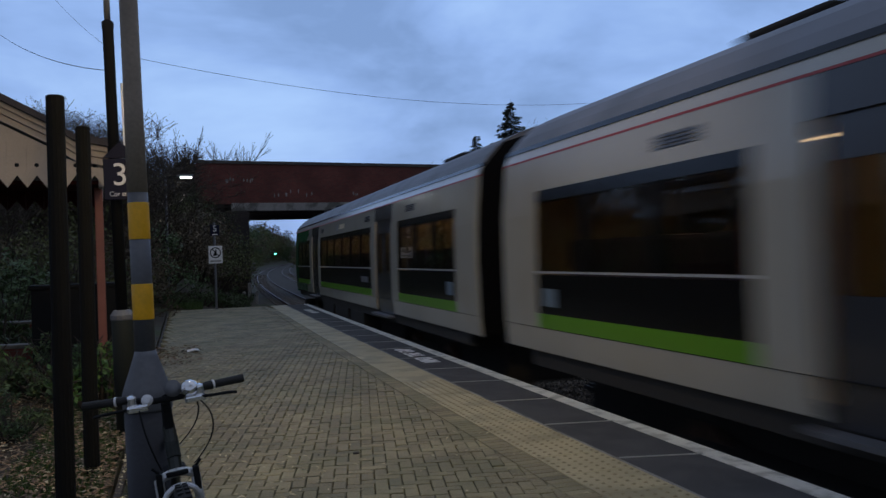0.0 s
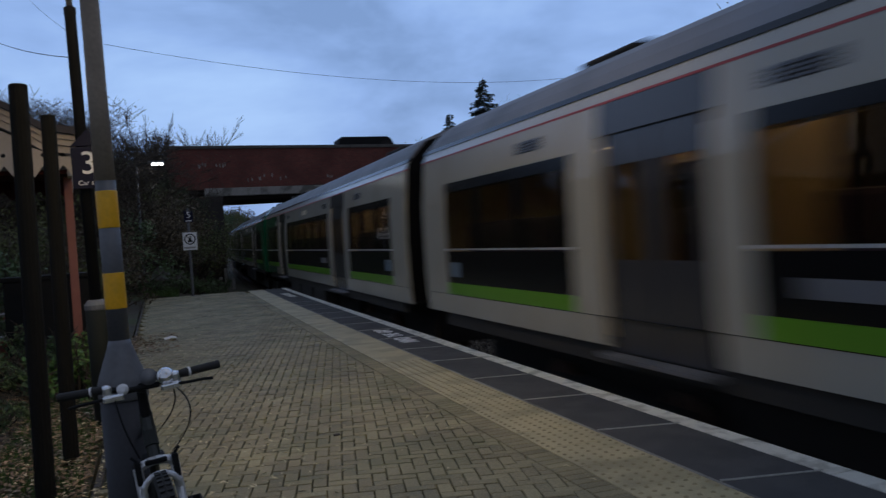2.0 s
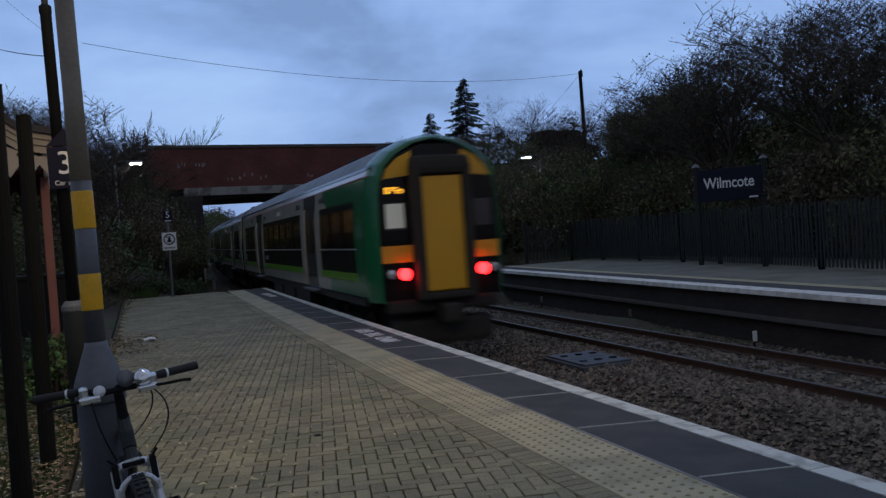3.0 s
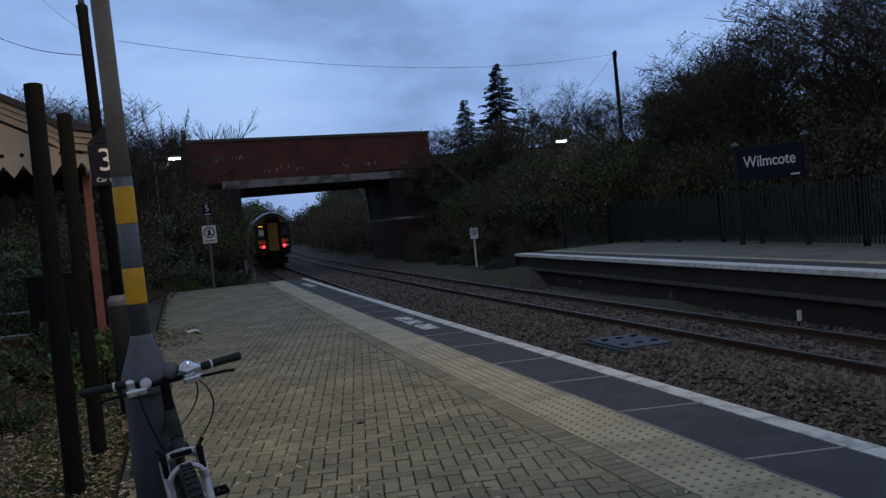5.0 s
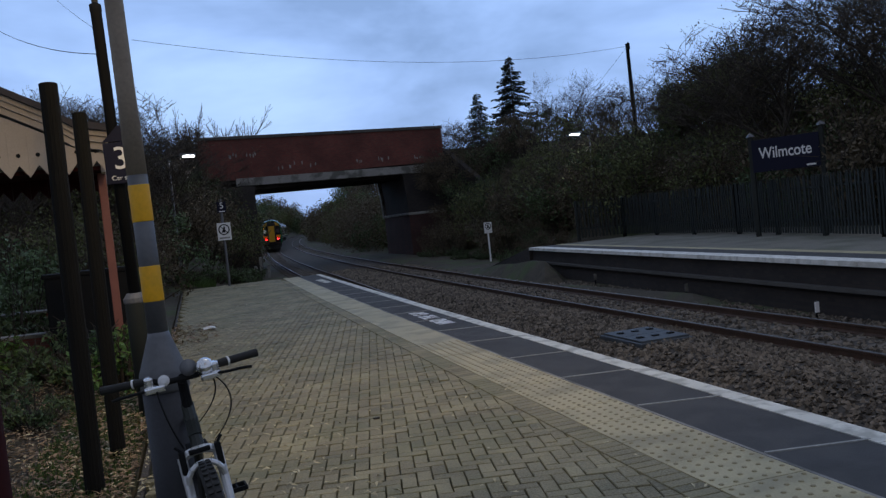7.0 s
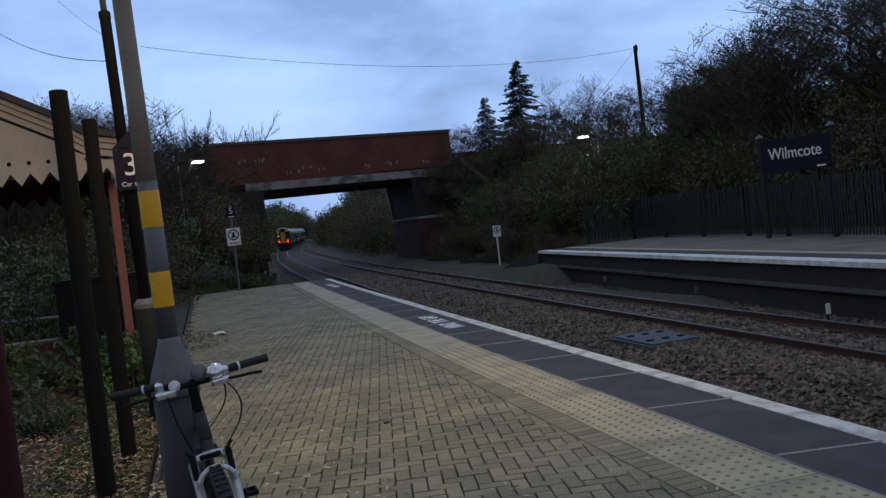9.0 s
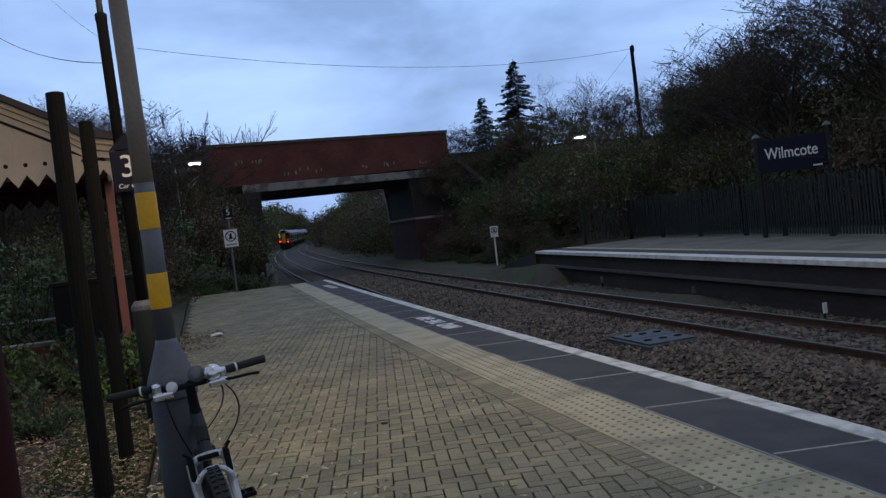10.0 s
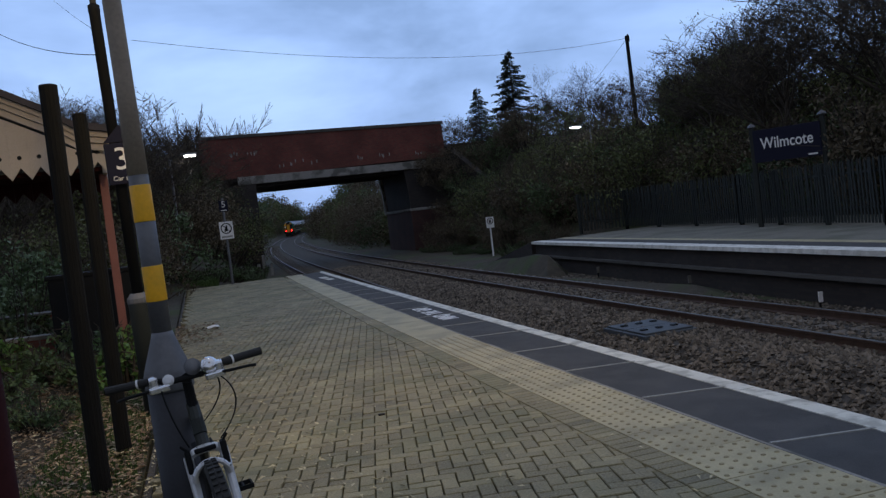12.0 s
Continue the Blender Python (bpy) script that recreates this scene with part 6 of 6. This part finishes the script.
# ---- the bicycle ----
def build_bicycle():
    b = thing("bicycle", pose(-3.80, 3.60, 0, 0, -6.0, 6), "mountain bike with silver front fork leaning on the lamp column", "bicycle")
    # local: front wheel towards -y, upright z
    hub_f, hub_r, R = Vector((0, 0.0, 0.335)), Vector((0, 1.06, 0.335)), 0.315
    bb = Vector((0, 0.64, 0.30))
    seat = Vector((0, 0.80, 0.80))
    head_t, head_b = Vector((0, 0.24, 0.87)), Vector((0, 0.19, 0.73))
    for nm, hub in (("front_wheel", hub_f), ("rear_wheel", hub_r)):
        w = part(nm, Geo().ring(hub, (1, 0, 0), R - 0.030, 0.012, 32, 6), ALLOY, b, "silver rimmed wheel with knobbly tyre")
        g = Geo().ring(hub, (1, 0, 0), R, 0.033, 36, 8)
        for k in range(60):
            t = 2 * math.pi * k / 60
            for s in (-0.014, 0.014):
                g.box(hub + Vector((s, math.cos(t) * (R + 0.031), math.sin(t) * (R + 0.031))), (0.02, 0.016, 0.009), Matrix.Rotation(t - math.pi / 2, 3, "X"))
        part("tyre", g, RUBBER, w)
        g = Geo()
        for k in range(28):
            t = 2 * math.pi * k / 28
            g.rod(hub + Vector((0.03 * (-1) ** k, 0, 0)), hub + Vector((0, math.cos(t) * (R - 0.03), math.sin(t) * (R - 0.03))), 0.0012, 0.0012, 3)
        part("spokes", g, CHROME, w)
        part("hub", Geo().rod(hub - Vector((0.05, 0, 0)), hub + Vector((0.05, 0, 0)), 0.02, 0.02, 10), CHROME, w)
    g = Geo()
    for a, c, r in ((head_b, bb, 0.021), (head_t - Vector((0, 0, 0.03)), seat - Vector((0, 0.03, 0.1)), 0.018), (bb, seat, 0.016), (head_b - Vector((0, 0.01, 0.02)), head_t + Vector((0, 0.01, 0.02)), 0.028)):
        g.rod(a, c, r, r, 10)
    for s in (-0.06, 0.06):
        g.rod(bb + Vector((s * 0.5, 0, 0)), hub_r + Vector((s, 0, 0)), 0.010, 0.010, 8)
        g.rod(seat - Vector((0, 0.02, 0.08)), hub_r + Vector((s, 0, 0)), 0.009, 0.009, 8)
    part("frame", g, FRAMEBLACK, b, "black bicycle frame with green decals")
    part("decal", Geo().rod(head_b + Vector((0, -0.003, 0.03)), head_t + Vector((0, -0.002, -0.03)), 0.0292, 0.0292, 12), GREENPAINT, b, "dark reflective green decal")
    crown = Vector((0, 0.165, 0.675))
    g = Geo()
    for s in (-0.074, 0.074):
        g.rod(crown + Vector((s, 0, 0.01)), hub_f + Vector((s, 0, 0)), 0.021, 0.017, 10)
    pts = [crown + Vector((0.074 * math.cos(t), -0.01, 0.03 * math.sin(t))) for t in [math.pi * i / 8 for i in range(9)]]
    g.pipe(pts, 0.019, 8)
    g.pipe([Vector((0.074 * math.cos(t), -0.01 + 0.06, 0.60 + 0.075 * math.sin(t))) for t in [math.pi * i / 8 for i in range(9)]], 0.012, 8)
    part("fork", g, ALLOY, b, "silver suspension fork")
    for s in (-0.075, 0.075):
        part("brake_arm", Geo().slab(crown + Vector((s, -0.04, 0.0)), (0.025, 0.05, 0.10), 0.008).rod(crown + Vector((s, -0.05, 0.05)), crown + Vector((s * 1.3, -0.05, 0.075)), 0.006, 0.006, 6), BLACKPAINT, b)
    part("mudguard_stub", Geo().slab(crown + Vector((0, 0.04, 0.03)), (0.09, 0.16, 0.02), 0.006), BLACKPAINT, b)
    # bars: turned a little on the steering axis
    st = Vector((0, 0.235, 1.0))
    part("stem", Geo().rod(head_t, st + Vector((0, 0, 0.0)), 0.024, 0.020, 12).rod(st, st + Vector((0, -0.07, 0.015)), 0.021, 0.021, 12), BLACKPAINT, b)
    turn = Matrix.Rotation(radians(-4), 4, "Z")
    c = st + Vector((0, -0.07, 0.015))
    def q(x, y, z):
        return c + turn.to_3x3() @ Vector((x, y, z))
    hb = part("handlebar", Geo().pipe([q(-0.31, 0.05, 0.022), q(-0.14, 0.01, 0.022), q(-0.07, 0, 0), q(0.07, 0, 0), q(0.14, 0.01, 0.022), q(0.31, 0.05, 0.022)], 0.0125, 10), BLACKPAINT, b)
    for s in (-1, 1):
        grip = part("grip", Geo().rod(q(s * 0.325, 0.053, 0.022), q(s * 0.20, 0.024, 0.022), 0.018, 0.017, 12), RUBBER, hb, "black rubber grip")
        part("shifter_ring", Geo().rod(q(s * 0.20, 0.024, 0.022), q(s * 0.192, 0.022, 0.022), 0.020, 0.020, 12), SIGNWHITE, hb)
        part("twist_shifter", Geo().rod(q(s * 0.192, 0.022, 0.022), q(s * 0.155, 0.013, 0.022), 0.019, 0.017, 12), RUBBER, hb)
        part("lever_clamp", Geo().slab(q(s * 0.135, -0.012, 0.012), (0.038, 0.055, 0.06), 0.012).slab(q(s * 0.115, -0.045, -0.012), (0.085, 0.03, 0.028), 0.008), CHROME, hb, "bright brake lever clamp")
        part("brake_lever", Geo().pipe([q(s * 0.12, -0.045, -0.004), q(s * 0.17, -0.06, -0.008), q(s * 0.25, -0.045, -0.012), q(s * 0.285, -0.05, -0.016)], 0.0065, 8), BLACKPAINT, hb)
    part("bell", Geo().lathe([(0, 0.03), (0.018, 0.028), (0.032, 0.019), (0.038, 0.004), (0.038, 0)], 16, q(0.098, -0.02, 0.03), Matrix.Rotation(radians(55), 3, "X")), CHROME, hb, "bright domed bell", smooth=True)
    part("reflector", Geo().lathe([(0, 0), (0.022, 0), (0.024, 0.012), (0.012, 0.016), (0, 0.016)], 14, q(-0.075, -0.02, 0.012), Matrix.Rotation(radians(80), 3, "X")), ALLOY, hb, "round pale front reflector")
    lamp = part("front_lamp", Geo().lathe([(0, -0.04), (0.02, -0.04), (0.034, 0.0), (0.036, 0.03), (0, 0.035)], 16, q(0.03, 0.02, 0.035), Matrix.Rotation(radians(80), 3, "X")), GALV, hb, "dull grey front lamp", smooth=True)
    # saddle, cranks, pedals, cables
    part("seat_post", Geo().rod(seat - Vector((0, 0.02, 0.1)), seat + Vector((0, 0.02, 0.12)), 0.014, 0.014, 10), CHROME, b)
    part("saddle", Geo().slab(seat + Vector((0, 0.05, 0.14)), (0.15, 0.14, 0.05), 0.02).slab(seat + Vector((0, -0.07, 0.14)), (0.06, 0.16, 0.04), 0.018), RUBBER, b)
    part("chainring", Geo().ring(bb + Vector((0.05, 0, 0)), (1, 0, 0), 0.085, 0.006, 24, 4), CHROME, b)
    for s, a in ((1, 0.6), (-1, math.pi + 0.6)):
        d = Vector((0, -math.cos(a), math.sin(a))) * 0.17
        cr = part("crank", Geo().rod(bb + Vector((s * 0.06, 0, 0)), bb + d + Vector((s * 0.085, 0, 0)), 0.012, 0.010, 8), CHROME, b)
        p0 = bb + d + Vector((s * 0.15, 0, 0))
        g = Geo()
        for dy in (-0.04, 0.04):
            g.slab(p0 + Vector((0, dy, 0)), (0.085, 0.010, 0.022), 0.003)
        for dx in (-0.04, 0, 0.04):
            g.slab(p0 + Vector((dx, 0, 0)), (0.010, 0.085, 0.018), 0.003)
        part("pedal", g, BLACKPAINT, cr)
    for s, e, k in ((1, crown + Vector((0.07, -0.05, 0.06)), 0.15), (-1, crown + Vector((-0.06, -0.05, 0.06)), 0.03), (1, Vector((0.02, 0.4, 0.75)), 0.10)):
        a = q(s * 0.11, -0.04, 0.0)
        mid = (a + e) / 2 + Vector((s * k, -0.10, 0.03))
        pts = [a * (1 - t) ** 2 + mid * 2 * t * (1 - t) + e * t * t for t in [i / 12 for i in range(13)]]
        part("cable", Geo().loft([[p + Vector((0.0035 * math.cos(h), 0.0035 * math.sin(h), 0)) for h in (0, 1.57, 3.14, 4.71)] for p in pts]), BLACKPAINT, b)


def build_small():
    l = thing("litter_scrap", pose(-3.70, 16.0, 0.003, 0, 0, 20), "crumpled white paper scrap on the paving", "litter")
    g = Geo()
    g.add([(-0.12, -0.03, 0.0), (0.02, -0.05, 0.03), (0.13, -0.01, 0.004), (0.11, 0.05, 0.04), (0.0, 0.04, 0.01), (-0.1, 0.04, 0.035), (0, 0, 0.06)], [(0, 1, 6), (1, 2, 6), (2, 3, 6), (3, 4, 6), (4, 5, 6), (5, 0, 6), (5, 4, 3, 2, 1, 0)])
    part("paper", g, SIGNWHITE, l)
    s = thing("leaf_clump", pose(-2.55, 6.79, 0.002), "dark wet leaf on the paving", "leaf")
    part("blade", Geo().slab((0, 0, 0.004), (0.05, 0.035, 0.012), 0.004), T_UNDER, s)


# ---- paving, piece by piece ----
def build_paving():
    rng = random.Random(2)
    L, W, gap, hgt = 0.194, 0.097, 0.009, 0.06
    floor = thing("floor", Matrix.Identity(4), "mossy buff block paving laid in a herringbone across the platform", "paving", kind="structure")

    def block(l, w):
        x, y, c = l / 2 - gap / 2, w / 2 - gap / 2, 0.004
        g = Geo()
        g.add([(-x, -y, -hgt), (x, -y, -hgt), (x, y, -hgt), (-x, y, -hgt), (-x, -y, -c), (x, -y, -c), (x, y, -c), (-x, y, -c), (-x + c, -y + c, 0), (x - c, -y + c, 0), (x - c, y - c, 0), (-x + c, y - c, 0)],
              [(0, 1, 5, 4), (1, 2, 6, 5), (2, 3, 7, 6), (3, 0, 4, 7), (4, 5, 9, 8), (5, 6, 10, 9), (6, 7, 11, 10), (7, 4, 8, 11), (8, 9, 10, 11)])
        return g
    shared = block(L, W).mesh("brick", PAVER)
    rest = block(L, W)
    cells = []
    turn = radians(-11.5)
    ct, st = math.cos(turn), math.sin(turn)
    for i in range(-110, 90):
        for j in range(-130, 420):
            if (i - j) % 4 == 0:
                cx, cy, ang = (i + 1) * W, (j + 0.5) * W, 0
            elif (i - j) % 4 == 3:
                cx, cy, ang = (i + 0.5) * W, (j + 1) * W, 90
            else:
                continue
            x, y = cx * ct - cy * st - 2.6, cx * st + cy * ct + 1.0
            if y < -7.0 or y > PLAT_END - 0.1 or x < -4.24 or x > edge(y) - 1.352 - L + (0.06 if ang else 0.11):
                continue
            cells.append((x, y, ang - 11.5))
    cells.sort(key=lambda c: abs(c[1] - 4.6))
    vs, fs = [], []
    for q, (x, y, ang) in enumerate(cells):
        z = rng.uniform(-0.004, 0.002)
        if x > edge(y) - 1.352 - L - 0.12 or x < -4.17:
            z = -0.009
        m = pose(x, y, z, rng.uniform(-0.7, 0.7), rng.uniform(-0.7, 0.7), ang + rng.uniform(-1.5, 1.5))
        if q < 300:
            o = new("brick", shared)
            o.parent = floor
            o.matrix_basis = m
        else:
            b = len(vs)
            vs.extend(tuple(m @ Vector(p)) for p in rest.v)
            fs.extend(tuple(b + i for i in f) for f in rest.f)
    me = bpy.data.meshes.new("bricks")
    me.from_pydata(vs, [], fs)
    me.materials.append(PAVER_FAR)
    ob = tagged(new("bricks", me), kind="stuff")
    ob.parent = floor
    # edging course along the tactile strip and along the soil
    strip = thing("edging_course", Matrix.Identity(4), "soldier course of blocks beside the tactile paving", "paving", kind="structure")
    y = 1.0
    while y < PLAT_END - 0.12:
        o = new("brick", shared)
        o.parent = strip
        o.matrix_basis = pose(edge(y) - 1.352 - L / 2 - 0.002, y + W / 2, 0, 0, 0, 0)
        y += W + 0.001
        if len(strip.children) > 285:
            break
    kerb = thing("kerb", Matrix.Identity(4), "buried concrete edging between paving and soil", "kerb", kind="structure")
    y = 0.5
    while y < 30:
        part("kerb_stone", Geo().slab((-4.325, y + 0.455, -0.085), (0.05, 0.90, 0.13), 0.008), BED, kerb)
        y += 0.91
    # tactile slabs with blisters
    tact = thing("tactile_paving", Matrix.Identity(4), "buff tactile paving slabs with raised blisters", "paving", kind="structure")
    wid = 0.54
    sl = 0.54
    g = Geo()
    g.slab((0, 0, -0.03), (wid - 0.004, sl - 0.006, 0.06), 0.004)
    for i in range(6):
        for j in range(6):
            g.lathe([(0.016, 0.0), (0.011, 0.006)], 8, (-wid / 2 + wid / 12 + wid / 6 * i, -sl / 2 + sl / 12 + sl / 6 * j, 0))
    slab_mesh = g.mesh("slab", TACTILE)
    slab_mesh.materials.append(TACTILE_DOT)
    for p in slab_mesh.polygons:
        if p.center.z > 0.001:
            p.material_index = 1
    plain = Geo().slab((0, 0, -0.03), (wid - 0.004, sl - 0.006, 0.06), 0.004).mesh("slab", TACTILE)
    y = -8.0
    while y < PLAT_END - 0.3:
        o = new("slab", slab_mesh if y < 10 else plain)
        o.parent = tact
        o.matrix_basis = pose(edge(y + sl / 2) - 0.812 - wid / 2, y + sl / 2, rng.uniform(-0.002, 0.001), rng.uniform(-0.3, 0.3), rng.uniform(-0.3, 0.3), -math.degrees(math.atan(0.0058 + 0.000636 * y)))
        y += sl


def build_van():
    """Dark van on the road over the bridge; front towards local +x."""
    v = thing("van", pose(-23.7, 63.4, 6.6), "dark panel van crossing the road bridge", "van")
    g = Geo()
    g.prism([(-2.8, 0.35), (2.75, 0.35), (2.8, 0.95), (2.55, 1.25), (1.75, 1.5), (1.2, 2.45), (0.95, 2.62), (-2.55, 2.66), (-2.78, 2.5)], -0.95, 0.95)
    part("body", g, BLACKPAINT, v)
    for s in (-1, 1):
        part("side_window", Geo().prism([(1.62, 1.5), (1.18, 2.25), (0.5, 2.3), (0.5, 1.5)], s * 0.952 - 0.006, s * 0.952 + 0.006), T_BLACK, v)
        for x in (-1.75, 1.75):
            w = part("wheel", Geo().lathe([(0, -0.1), (0.33, -0.1), (0.34, 0), (0.33, 0.1), (0, 0.1)], 18, (x, s * 0.86, 0.34), Matrix.Rotation(math.pi / 2, 3, "X")), RUBBER, v)
            part("rim", Geo().lathe([(0, 0), (0.2, 0), (0.19, 0.02), (0, 0.02)], 14, (x, s * 0.965, 0.34), Matrix.Rotation(math.pi / 2, 3, "X")), GALV, w)
        part("headlight", Geo().slab((2.74, s * 0.7, 0.85), (0.1, 0.3, 0.16), 0.03), CHROME, v)
    g = Geo()
    for x0, x1 in ((-75, -2.6), (14.6, 90)):
        g.prism([(x0, 2.0), (x1, 2.0), (x1, 6.59), (x0, 6.59)], 60.6, 67.3)
    solid("road_embankment", g, SOIL, "earth embankment carrying the road to the bridge", "embankment")
    return v


# ---- build ----
build_ground()
build_platforms()
build_floor_marks()
far_platform()
build_tracks()
ballast_stones()
build_bridge()
VAN = build_van()
CARS = []
first = build_car()
for k in range(4):
    CARS.append(first if k == 0 else copy_thing(first, Matrix.Identity(4)))
set_tail(CARS[3])
CARS[3]["label"] = "rear train carriage, green cab end with red tail lamps"
build_house()
build_column_left()
build_lamp_column()
build_posts()
build_sign_three()
build_bin()
build_far_signs()
build_lamps()
build_name_sign()
build_fence()
build_trackside()
build_utility()
build_bicycle()
build_small()
build_plants()
scatter_leaves()
build_paving()


def motions():
    """The train runs past along the near track."""
    for k, car in enumerate(CARS):
        flip = k in (1, 3)
        rows = []
        for i in range(49):
            t = i * 0.25
            y_rear = tail_y(t) + CAR_BACK[k]
            rows.append((t, car_pose(y_rear + CAR_L, y_rear, flip)))
        walk(car, rows)
    walk(VAN, [(t, pose(x, 63.4, 6.6)) for t, x in ((0, -23.7), (1.0, -5.7), (2.0, 12.3), (3.0, 30.3), (4.0, 48.3), (6.0, 76.0), (12.0, 80.0))])


motions()
